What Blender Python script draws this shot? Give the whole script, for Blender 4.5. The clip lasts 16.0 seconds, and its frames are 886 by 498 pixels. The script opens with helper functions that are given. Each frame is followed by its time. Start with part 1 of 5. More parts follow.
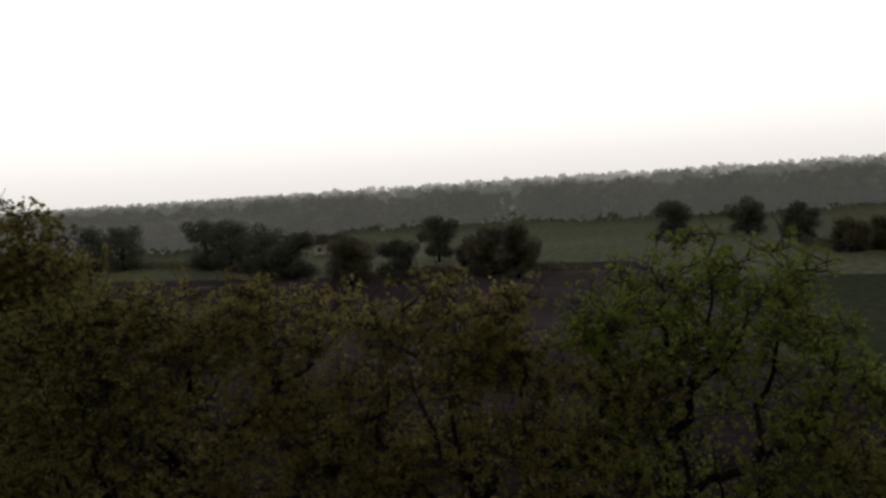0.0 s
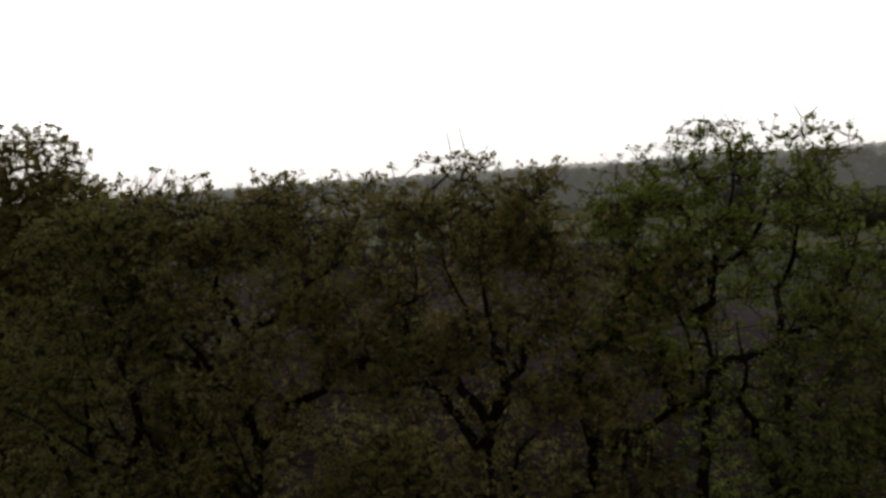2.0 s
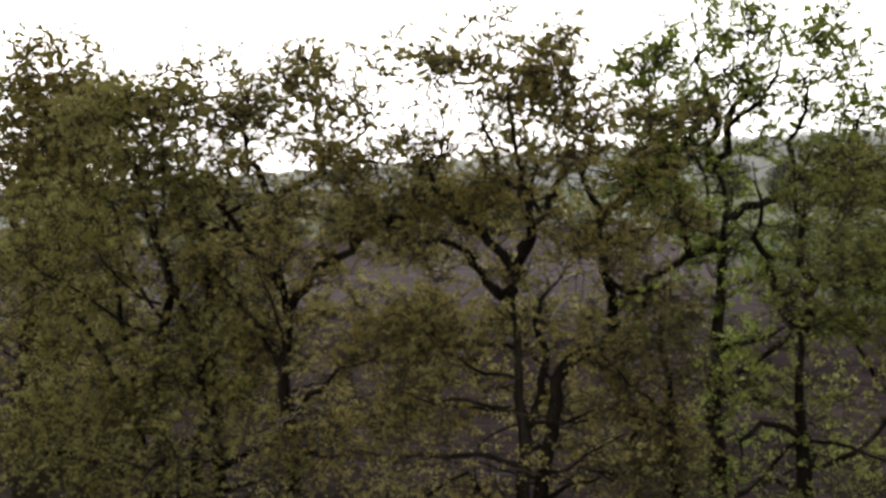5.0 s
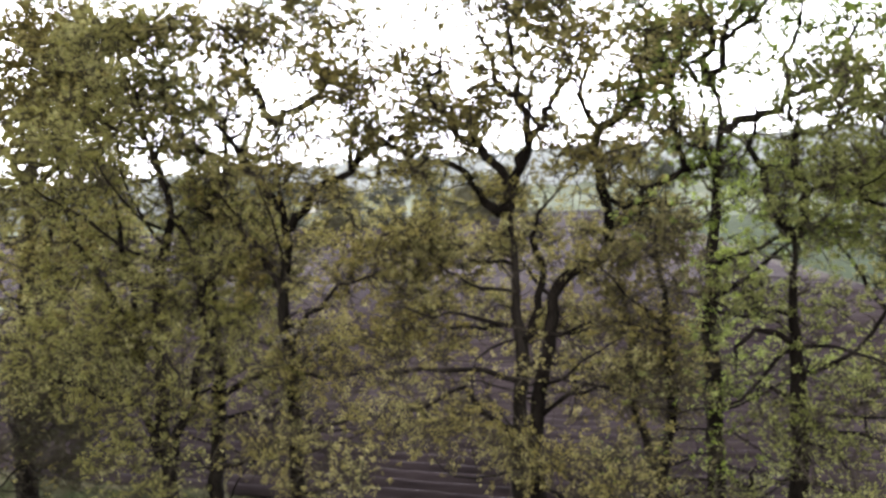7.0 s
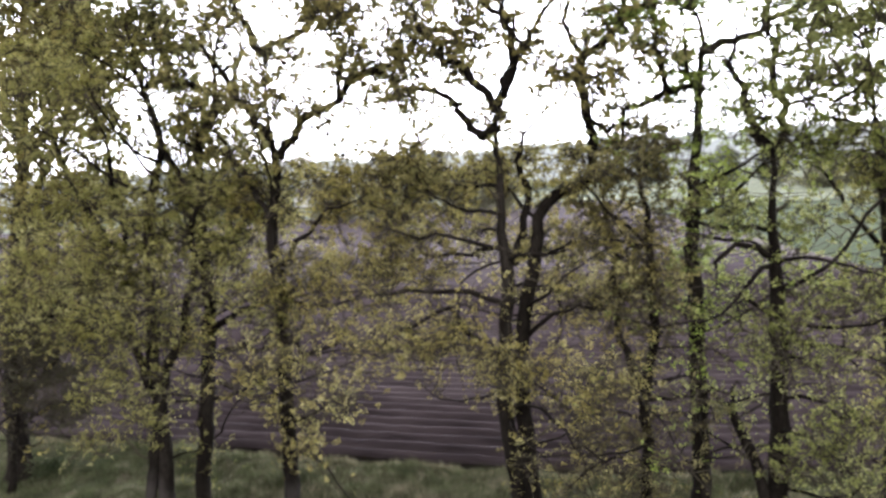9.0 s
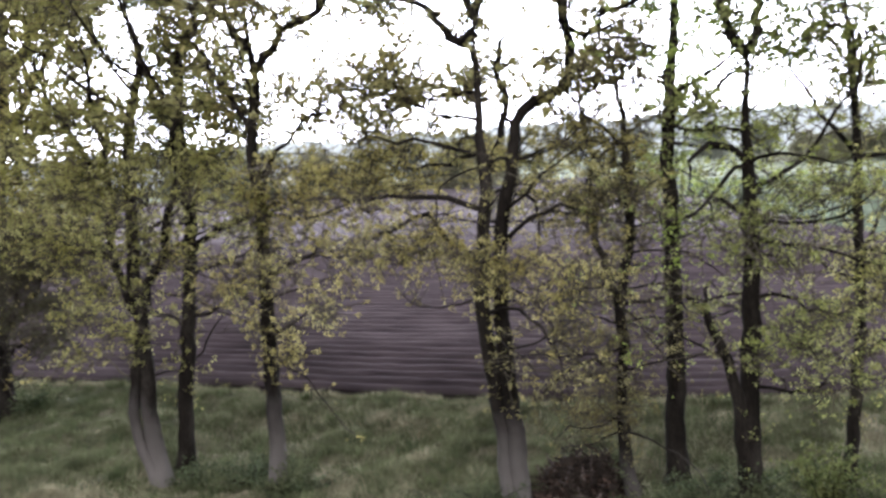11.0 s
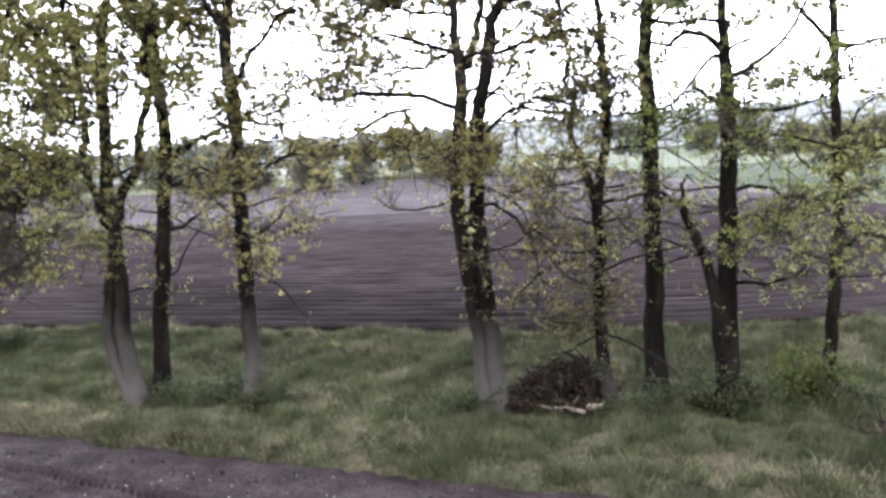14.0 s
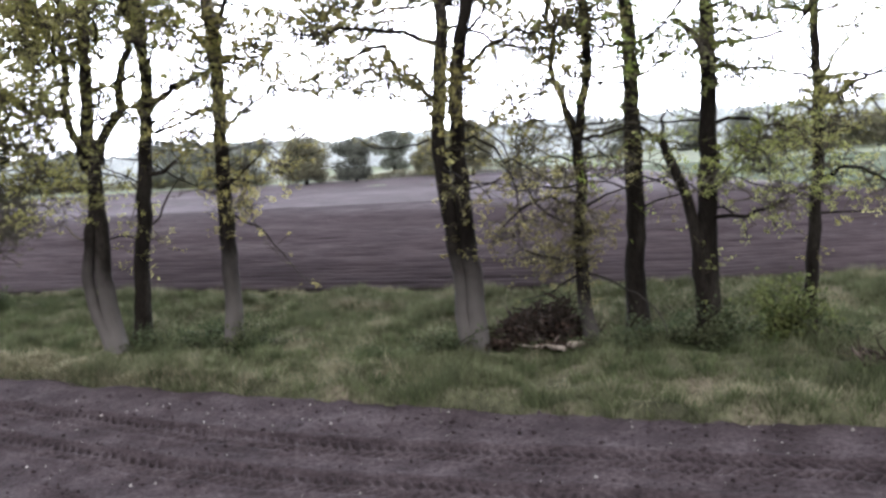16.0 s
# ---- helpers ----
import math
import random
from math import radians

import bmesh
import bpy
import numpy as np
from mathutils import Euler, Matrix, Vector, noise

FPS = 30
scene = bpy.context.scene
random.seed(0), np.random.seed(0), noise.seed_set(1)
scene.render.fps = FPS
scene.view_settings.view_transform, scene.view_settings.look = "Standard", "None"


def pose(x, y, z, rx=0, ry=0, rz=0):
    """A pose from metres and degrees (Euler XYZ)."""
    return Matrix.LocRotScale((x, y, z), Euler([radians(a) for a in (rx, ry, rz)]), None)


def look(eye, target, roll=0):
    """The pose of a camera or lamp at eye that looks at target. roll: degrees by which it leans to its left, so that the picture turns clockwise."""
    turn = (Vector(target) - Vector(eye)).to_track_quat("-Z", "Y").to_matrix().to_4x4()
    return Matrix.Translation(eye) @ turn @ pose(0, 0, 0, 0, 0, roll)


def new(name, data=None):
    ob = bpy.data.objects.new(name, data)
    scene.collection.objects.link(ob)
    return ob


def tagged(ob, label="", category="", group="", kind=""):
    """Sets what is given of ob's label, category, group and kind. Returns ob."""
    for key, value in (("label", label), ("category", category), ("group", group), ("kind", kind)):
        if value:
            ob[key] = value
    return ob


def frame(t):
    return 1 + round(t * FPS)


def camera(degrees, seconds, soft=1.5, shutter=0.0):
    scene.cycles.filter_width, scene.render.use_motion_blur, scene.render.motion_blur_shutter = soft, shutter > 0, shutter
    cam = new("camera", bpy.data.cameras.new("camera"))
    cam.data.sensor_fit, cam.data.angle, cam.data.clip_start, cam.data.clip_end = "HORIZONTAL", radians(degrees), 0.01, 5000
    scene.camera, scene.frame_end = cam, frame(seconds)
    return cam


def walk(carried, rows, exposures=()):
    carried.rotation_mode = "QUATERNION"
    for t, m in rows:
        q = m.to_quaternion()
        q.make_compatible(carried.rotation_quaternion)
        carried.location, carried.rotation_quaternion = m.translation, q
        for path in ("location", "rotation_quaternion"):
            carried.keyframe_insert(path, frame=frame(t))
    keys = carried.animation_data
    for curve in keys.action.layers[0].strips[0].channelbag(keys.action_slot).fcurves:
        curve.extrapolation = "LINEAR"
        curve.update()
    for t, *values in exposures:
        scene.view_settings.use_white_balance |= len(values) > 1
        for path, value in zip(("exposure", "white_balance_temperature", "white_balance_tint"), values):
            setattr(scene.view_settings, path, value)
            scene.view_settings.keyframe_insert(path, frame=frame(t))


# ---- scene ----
cam = camera(60.0, 16.0, soft=3.0)

PATH = [
    (0, (0.175, 2.775, 16.884, 85.200, 3.798, 21.084)),
    (0.5, (0.041, 2.650, 16.430, 85.009, 3.840, 20.800)),
    (1, (-0.103, 2.506, 15.951, 84.824, 3.888, 20.561)),
    (1.5, (-0.262, 2.324, 15.508, 84.673, 3.937, 20.447)),
    (2, (-0.424, 2.106, 15.049, 84.528, 3.978, 20.390)),
    (2.5, (-0.578, 1.895, 14.624, 84.405, 3.991, 20.316)),
    (3, (-0.723, 1.698, 14.190, 84.264, 3.984, 20.232)),
    (3.5, (-0.830, 1.511, 13.788, 84.140, 3.969, 20.080)),
    (4, (-0.915, 1.324, 13.355, 84.001, 3.959, 19.984)),
    (6.5, (-0.886, 0.797, 11.302, 83.641, 3.937, 19.829)),
    (7, (-0.884, 0.712, 10.894, 83.654, 3.943, 19.795)),
    (7.5, (-0.865, 0.630, 10.503, 83.689, 3.950, 19.708)),
    (8, (-0.825, 0.542, 10.087, 83.681, 3.959, 19.579)),
    (8.5, (-0.777, 0.443, 9.724, 83.660, 3.963, 19.462)),
    (9, (-0.719, 0.351, 9.370, 83.582, 3.961, 19.295)),
    (11.5, (-0.481, 0.044, 7.389, 82.224, 3.972, 18.267)),
    (12, (-0.444, 0.053, 7.042, 82.193, 3.976, 18.179)),
    (12.5, (-0.397, 0.067, 6.712, 82.227, 3.976, 18.085)),
    (13, (-0.346, 0.073, 6.367, 82.274, 3.971, 18.010)),
    (13.5, (-0.316, 0.065, 6.018, 82.337, 3.966, 18.045)),
    (14, (-0.262, 0.059, 5.660, 82.411, 3.956, 17.965)),
    (14.5, (-0.188, 0.059, 5.313, 82.507, 3.938, 17.808)),
    (15, (-0.130, 0.054, 4.964, 82.604, 3.919, 17.730)),
    (15.5, (-0.080, 0.035, 4.613, 82.695, 3.904, 17.709)),
    (16, (-0.017, 0.012, 4.252, 82.768, 3.889, 17.636)),
]
walk(cam, [(t, pose(*p)) for t, p in PATH],
     [(0, -3.95, 7600, 11), (1.5, -3.85, 7600, 11), (2.5, -3.4, 7600, 12), (4, -2.4, 7600, 12), (6.5, -0.66, 6700, 15), (9, -0.3, 6450, 17), (12.5, -0.03, 6050, 17),
      (14.5, 0.0, 6050, 17), (16, -0.25, 6150, 16)])

# ---- overcast daylight, brightest low behind the trees ----
world = bpy.data.worlds.new("World")
scene.world = world
world.use_nodes = True
wn, wl = world.node_tree.nodes, world.node_tree.links
sky = wn.new("ShaderNodeTexSky")
sky.sky_type, sky.sun_disc = "NISHITA", False
sky.sun_elevation, sky.sun_rotation = radians(52), radians(160)
sky.air_density, sky.dust_density, sky.ozone_density = 1.0, 6.0, 1.0
hue = wn.new("ShaderNodeHueSaturation")
hue.inputs["Saturation"].default_value = 0.12
cloud = wn.new("ShaderNodeMix")
cloud.data_type, cloud.blend_type = "RGBA", "ADD"
cloud.inputs[0].default_value = 1.0
cloud.inputs[7].default_value = (7.2, 7.3, 7.5, 1)
wl.new(sky.outputs[0], hue.inputs["Color"])
wl.new(hue.outputs[0], cloud.inputs[6])
# the cloud thins out low over the fields ahead
gaze = wn.new("ShaderNodeTexCoord")
ahead = wn.new("ShaderNodeVectorMath")
ahead.operation = "DOT_PRODUCT"
ahead.inputs[1].default_value = (-0.31, 0.95, 0.0)
height = wn.new("ShaderNodeSeparateXYZ")
glow = wn.new("ShaderNodeMath")
glow.operation = "MULTIPLY"
wl.new(gaze.outputs["Generated"], ahead.inputs[0])
wl.new(gaze.outputs["Generated"], height.inputs[0])
for k, (source, lo, hi) in enumerate(((ahead.outputs["Value"], 0.25, 0.82), (height.outputs["Z"], 0.62, 0.16))):
    fade = wn.new("ShaderNodeMapRange")
    fade.interpolation_type = "SMOOTHSTEP"
    fade.inputs[1].default_value, fade.inputs[2].default_value = lo, hi
    wl.new(source, fade.inputs[0])
    wl.new(fade.outputs[0], glow.inputs[k])
# and is a little greyer at the very horizon
rim = wn.new("ShaderNodeMapRange")
rim.interpolation_type = "SMOOTHSTEP"
for k, value in enumerate((-0.01, 0.11, 0.72, 1.0), 1):
    rim.inputs[k].default_value = value
greyed = wn.new("ShaderNodeMath")
greyed.operation = "MULTIPLY"
wl.new(height.outputs["Z"], rim.inputs[0])
wl.new(glow.outputs[0], greyed.inputs[0])
wl.new(rim.outputs[0], greyed.inputs[1])
bright = wn.new("ShaderNodeMix")
bright.data_type, bright.blend_type = "RGBA", "ADD"
thin = wn.new("ShaderNodeVectorMath")
thin.operation = "SCALE"
thin.inputs[0].default_value = (158.0, 166.0, 182.0)
bright.inputs[0].default_value = 1.0
wl.new(greyed.outputs[0], thin.inputs["Scale"])
wl.new(cloud.outputs[2], bright.inputs[6])
wl.new(thin.outputs[0], bright.inputs[7])
wl.new(bright.outputs[2], wn["Background"].inputs[0])
wn["Background"].inputs[1].default_value = 0.1

sun = new("sun", bpy.data.lights.new("sun", "SUN"))
sun.data.energy, sun.data.angle, sun.data.color = 2.1, radians(60), (1.0, 0.97, 0.92)
sun.matrix_world = look((16, -44, 60), (0, 0, 0))


# ---- materials ----
def material(name, colours, scale=3.0, rough=0.9, bump=0.0, bump_scale=20.0, fine=None, island=0.0, stretch=(1, 1, 1), object_space=False, translucent=0.0, detail=6.0, spread=(0.35, 0.65)):
    """Base colours blended by noise at a coarse and a fine scale, relief from noise, and a shift of value from piece to piece."""
    m = bpy.data.materials.new(name)
    m.use_nodes = True
    n, l = m.node_tree.nodes, m.node_tree.links
    b = n["Principled BSDF"]
    b.inputs["Roughness"].default_value = rough
    b.inputs["Specular IOR Level"].default_value = 0.06
    coord = n.new("ShaderNodeTexCoord")
    mp = n.new("ShaderNodeMapping")
    mp.inputs["Scale"].default_value = stretch
    geo = n.new("ShaderNodeNewGeometry")
    l.new(coord.outputs["Object"] if object_space else geo.outputs["Position"], mp.inputs[0])
    t = n.new("ShaderNodeTexNoise")
    t.inputs["Scale"].default_value, t.inputs["Detail"].default_value = scale, detail
    l.new(mp.outputs[0], t.inputs["Vector"])
    ramp = n.new("ShaderNodeValToRGB")
    e = ramp.color_ramp.elements
    lo, hi = spread
    for i, c in enumerate(colours):
        at = lo + (hi - lo) * i / max(1, len(colours) - 1)
        el = e[i] if i < 2 else e.new(at)
        el.position, el.color = at, (*c, 1)
    l.new(t.outputs["Fac"], ramp.inputs[0])
    out = ramp.outputs[0]
    if fine:
        f = n.new("ShaderNodeTexNoise")
        f.inputs["Scale"].default_value, f.inputs["Detail"].default_value = fine, 4
        l.new(mp.outputs[0], f.inputs["Vector"])
        mr = n.new("ShaderNodeMapRange")
        mr.inputs[1].default_value, mr.inputs[2].default_value, mr.inputs[3].default_value, mr.inputs[4].default_value = 0.3, 0.7, 0.6, 1.4
        l.new(f.outputs["Fac"], mr.inputs[0])
        mul = n.new("ShaderNodeVectorMath")
        mul.operation = "SCALE"
        l.new(out, mul.inputs[0])
        l.new(mr.outputs[0], mul.inputs["Scale"])
        out = mul.outputs[0]
    if island:
        mr = n.new("ShaderNodeMapRange")
        mr.inputs[3].default_value, mr.inputs[4].default_value = 1 - island, 1 + island
        l.new(geo.outputs["Random Per Island"], mr.inputs[0])
        mul = n.new("ShaderNodeVectorMath")
        mul.operation = "SCALE"
        l.new(out, mul.inputs[0])
        l.new(mr.outputs[0], mul.inputs["Scale"])
        out = mul.outputs[0]
    l.new(out, b.inputs["Base Color"])
    if bump:
        t2 = n.new("ShaderNodeTexNoise")
        t2.inputs["Scale"].default_value, t2.inputs["Detail"].default_value = bump_scale, 6
        l.new(mp.outputs[0], t2.inputs["Vector"])
        bp = n.new("ShaderNodeBump")
        bp.inputs["Strength"].default_value, bp.inputs["Distance"].default_value = 1.0, bump
        l.new(t2.outputs["Fac"], bp.inputs["Height"])
        l.new(bp.outputs[0], b.inputs["Normal"])
    if translucent:
        tr = n.new("ShaderNodeBsdfTranslucent")
        mix = n.new("ShaderNodeMixShader")
        mix.inputs[0].default_value = translucent
        l.new(out, tr.inputs[0])
        l.new(b.outputs[0], mix.inputs[1])
        l.new(tr.outputs[0], mix.inputs[2])
        l.new(mix.outputs[0], n["Material Output"].inputs[0])
    return m


BARK = material("oak_bark", [(0.009, 0.0075, 0.006), (0.016, 0.0135, 0.011), (0.029, 0.025, 0.021)], 2.2, 0.95, 0.03, 14, 25, stretch=(1, 1, 0.3))


def bared(m, colour, top, seed):
    """Gives a bark an irregular paler zone up to a height of top metres, where no moss grows."""
    n, l = m.node_tree.nodes, m.node_tree.links
    b = n["Principled BSDF"]
    old = b.inputs["Base Color"].links[0].from_socket
    geo = n.new("ShaderNodeNewGeometry")
    sep = n.new("ShaderNodeSeparateXYZ")
    t = n.new("ShaderNodeTexNoise")
    t.inputs["Scale"].default_value, t.inputs["Detail"].default_value = 1.6, 5
    add = n.new("ShaderNodeMath")
    add.operation = "MULTIPLY_ADD"
    add.inputs[1].default_value = 2.2
    mr = n.new("ShaderNodeMapRange")
    mr.inputs[1].default_value, mr.inputs[2].default_value, mr.inputs[3].default_value, mr.inputs[4].default_value = top + 0.2, top + 2.4, 1.0, 0.0
    mix = n.new("ShaderNodeMix")
    mix.data_type = "RGBA"
    tone = n.new("ShaderNodeMix")
    tone.data_type = "RGBA"
    tone.inputs[6].default_value, tone.inputs[7].default_value = (*[c * 0.7 for c in colour], 1), (*[c * 1.3 for c in colour], 1)
    l.new(geo.outputs["Position"], sep.inputs[0])
    l.new(geo.outputs["Position"], t.inputs["Vector"])
    l.new(t.outputs["Fac"], add.inputs[0])
    l.new(sep.outputs["Z"], add.inputs[2])
    l.new(add.outputs[0], mr.inputs[0])
    l.new(t.outputs["Fac"], tone.inputs[0])
    l.new(mr.outputs[0], mix.inputs[0])
    l.new(old, mix.inputs[6])
    l.new(tone.outputs[2], mix.inputs[7])
    l.new(mix.outputs[2], b.inputs["Base Color"])
    return m


TWIG = material("twig_bark", [(0.05, 0.044, 0.032), (0.09, 0.08, 0.057)], 3.0, 0.9, island=0.3)
BARK_LOW = bared(material("low_bared_bark", [(0.009, 0.0075, 0.006), (0.016, 0.0135, 0.011), (0.029, 0.025, 0.021)], 2.2, 0.95, 0.03, 14, 25, stretch=(1, 1, 0.3)), (0.12, 0.11, 0.102), 0.1, 6)
BARK_PALE = bared(material("pale_based_bark", [(0.009, 0.0075, 0.006), (0.016, 0.0135, 0.011), (0.029, 0.025, 0.021)], 2.2, 0.95, 0.03, 14, 25, stretch=(1, 1, 0.3)), (0.12, 0.11, 0.102), 1.2, 5)
DEADWOOD = material("bleached_wood", [(0.16, 0.145, 0.125), (0.28, 0.26, 0.23)], 5.0, 0.9)
LEAF_BRONZE = material("bronze_young_leaf", [(0.32, 0.275, 0.09), (0.40, 0.36, 0.135), (0.46, 0.435, 0.20)], 0.8, 0.6, island=0.35, translucent=0.62)
LEAF_OLIVE = material("olive_leaf", [(0.30, 0.29, 0.088), (0.385, 0.375, 0.135), (0.45, 0.44, 0.20)], 0.8, 0.6, island=0.35, translucent=0.62)
LEAF_DULL = material("dull_olive_leaf", [(0.16, 0.14, 0.06), (0.21, 0.19, 0.085), (0.27, 0.25, 0.12)], 0.8, 0.6, island=0.35, translucent=0.55)
LEAF_GREEN = material("fresh_green_leaf", [(0.28, 0.37, 0.075), (0.36, 0.445, 0.115), (0.43, 0.49, 0.17)], 0.8, 0.6, island=0.35, translucent=0.55)
LEAF_SPRING = material("yellow_green_leaf", [(0.255, 0.285, 0.082), (0.335, 0.365, 0.125), (0.41, 0.43, 0.185)], 0.8, 0.6, island=0.35, translucent=0.62)
WEED = material("weed_leaf", [(0.04, 0.055, 0.027), (0.065, 0.082, 0.04), (0.095, 0.105, 0.055)], 0.8, 0.7, island=0.4, translucent=0.3)
WEED_BRIGHT = material("bush_leaf", [(0.06, 0.08, 0.03), (0.11, 0.13, 0.045), (0.17, 0.18, 0.07)], 3.0, 0.7, island=0.4, translucent=0.35)
# olive leaf darkened: shade below the tall oak put into its colour
LEAF_SHADE = material("shaded_olive_leaf", [(0.045, 0.045, 0.024), (0.065, 0.065, 0.034), (0.085, 0.08, 0.045)], 0.8, 0.6, island=0.35, translucent=0.3)
# leaves across the field, paled: distance haze put into both colours
LEAF_DARK = material("hazed_dark_leaf", [(0.2, 0.215, 0.18), (0.26, 0.275, 0.235)], 0.3, 0.8, island=0.35, translucent=0.5)
LEAF_MID = material("hazed_grey_green_leaf", [(0.22, 0.215, 0.15), (0.28, 0.275, 0.19)], 0.3, 0.8, island=0.35, translucent=0.5)
# far wood leaves, greyed and paled: haze put into the base colour
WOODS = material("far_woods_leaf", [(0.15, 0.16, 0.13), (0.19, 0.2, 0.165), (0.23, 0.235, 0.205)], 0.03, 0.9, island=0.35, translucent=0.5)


def haze_glow(m, colour, strength):
    """Puts the distance haze before far woods into their leaves as a faint glow."""
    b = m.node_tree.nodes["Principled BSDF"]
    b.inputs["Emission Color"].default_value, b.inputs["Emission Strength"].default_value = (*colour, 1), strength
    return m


# haze by emission, stronger with distance; the leaves give off no light
WOODS = haze_glow(WOODS, (0.88, 0.95, 1.0), 1.6)
WOODS_FAR = haze_glow(material("farther_woods_leaf", [(0.13, 0.14, 0.12), (0.17, 0.18, 0.155)], 0.02, 0.9, island=0.3, translucent=0.3), (0.88, 0.95, 1.0), 2.1)
WOODS_DEEP = haze_glow(material("deep_woods_leaf", [(0.14, 0.15, 0.135), (0.18, 0.19, 0.17)], 0.02, 0.9, island=0.25), (0.9, 0.96, 1.0), 3.0)
WOODS_HAZE = haze_glow(material("horizon_woods_leaf", [(0.15, 0.16, 0.15), (0.18, 0.19, 0.18)], 0.01, 0.9, island=0.2), (0.92, 0.96, 1.0), 4.4)
SOIL = material("dark_soil", [(0.036, 0.028, 0.03), (0.052, 0.041, 0.044), (0.074, 0.06, 0.064)], 1.3, 0.95, 0.03, 30, 14)
SOIL_FAR = material("ploughed_soil", [(0.046, 0.036, 0.039), (0.06, 0.048, 0.052), (0.078, 0.064, 0.069)], 0.12, 0.95, 0.05, 6, 1.6, stretch=(0.25, 1, 1))
GRASS_GROUND = material("grass_ground", [(0.052, 0.053, 0.033), (0.088, 0.09, 0.053), (0.145, 0.127, 0.09)], 0.7, 0.95, 0.04, 18, 9)
GRASS = material("grass_blade", [(0.075, 0.085, 0.045), (0.138, 0.15, 0.082), (0.27, 0.25, 0.17)], 0.75, 0.8, island=0.45, translucent=0.3, spread=(0.38, 0.68))
STRAW = material("dry_grass_blade", [(0.20, 0.19, 0.12), (0.30, 0.28, 0.19)], 1.0, 0.85, island=0.35, translucent=0.3)
TUFT = material("tuft_blade", [(0.058, 0.075, 0.034), (0.12, 0.14, 0.07)], 1.2, 0.8, island=0.4, translucent=0.3)
# ploughed soil lightened by the distance haze put into its colour
SOIL_HAZED = material("hazed_ploughed_soil", [(0.069, 0.056, 0.06), (0.085, 0.07, 0.075), (0.106, 0.089, 0.095)], 0.08, 0.95, 0.05, 6, 1.2, stretch=(0.25, 1, 1))
# meadow green, lightened further by distance haze put into the colour
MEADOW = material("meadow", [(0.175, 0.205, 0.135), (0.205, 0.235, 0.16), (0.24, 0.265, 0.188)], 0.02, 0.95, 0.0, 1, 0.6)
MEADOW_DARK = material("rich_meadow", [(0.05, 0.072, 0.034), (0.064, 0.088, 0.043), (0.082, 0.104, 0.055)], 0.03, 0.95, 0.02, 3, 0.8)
TRACK = material("sandy_track", [(0.11, 0.10, 0.085), (0.16, 0.145, 0.125)], 0.5, 0.95, 0.02, 10, 3)
BRUSH = material("dead_brush", [(0.02, 0.016, 0.013), (0.045, 0.035, 0.028)], 2, 0.95, island=0.5)
BRUSH_ROOT = material("dead_root", [(0.03, 0.024, 0.021), (0.06, 0.048, 0.042), (0.13, 0.105, 0.09)], 4, 0.95, 0.01, 30, island=0.4)
BRUSH_LEAF = material("dead_leaf", [(0.022, 0.016, 0.013), (0.04, 0.028, 0.022), (0.06, 0.04, 0.03)], 3, 0.9, island=0.6)
LOG = material("pale_log", [(0.2, 0.17, 0.14), (0.36, 0.31, 0.26)], 6, 0.9, 0.01, 30)
STONE = material("pale_stone", [(0.25, 0.24, 0.22), (0.45, 0.43, 0.4)], 3, 0.9, island=0.3)
RENDER_WHITE = material("white_wall", [(0.7, 0.7, 0.68), (0.8, 0.8, 0.78)], 1, 0.9)
ROOF = material("roof_tiles", [(0.075, 0.066, 0.06), (0.11, 0.095, 0.085)], 2, 0.9)


# ---- mesh helpers ----
def mesh_object(name, verts, faces, mat, parent=None, smooth=False):
    me = bpy.data.meshes.new(name)
    v = np.asarray(verts, dtype=np.float32).reshape(-1, 3)
    f = np.asarray(faces, dtype=np.int32)
    k = f.shape[1]
    me.vertices.add(len(v))
    me.vertices.foreach_set("co", v.ravel())
    me.loops.add(f.size)
    me.loops.foreach_set("vertex_index", f.ravel())
    me.polygons.add(len(f))
    me.polygons.foreach_set("loop_start", np.arange(0, f.size, k, dtype=np.int32))
    if smooth:
        me.polygons.foreach_set("use_smooth", np.ones(len(f), dtype=bool))
    me.materials.append(mat)
    me.update(calc_edges=True)
    ob = new(name, me)
    ob.parent = parent
    return ob


def empty(name, x, y, z=0.0):
    ob = new(name)
    ob.location = (x, y, z)
    return ob


def part(name, verts, faces, mat, parent, smooth=False, label=""):
    """One mesh under a thing; its verts are in world metres."""
    v = np.asarray(verts, dtype=np.float64).reshape(-1, 3) - np.array(parent.location)
    return tagged(mesh_object(name, v, faces, mat, parent, smooth), label)


def unit(v):
    return v / np.maximum(np.linalg.norm(v, axis=-1, keepdims=True), 1e-9)


def tube(points, radii, sides, rng=None, rough=0.0):
    """Verts and quads of a tapered round branch along points."""
    p = np.asarray(points, float)
    n = len(p)
    tan = unit(np.gradient(p, axis=0))
    ref = np.array([0.31, 0.95, 0.05]) if abs(tan[0][2]) > 0.6 else np.array([0.0, 0.0, 1.0])
    a = unit(np.cross(tan, ref))
    b = np.cross(tan, a)
    ang = np.linspace(0, 2 * np.pi, sides, endpoint=False)
    r = np.asarray(radii, float)[:, None] * np.ones((1, sides))
    if rng is not None and rough:
        r = r * (1 + rough * rng.standard_normal((n, sides)))
    v = p[:, None] + r[..., None] * (a[:, None] * np.cos(ang)[None, :, None] + b[:, None] * np.sin(ang)[None, :, None])
    i = np.arange(n - 1)[:, None] * sides + np.arange(sides)[None]
    j = np.arange(n - 1)[:, None] * sides + (np.arange(sides)[None] + 1) % sides
    return v.reshape(-1, 3), np.stack([i, j, j + sides, i + sides], -1).reshape(-1, 4)


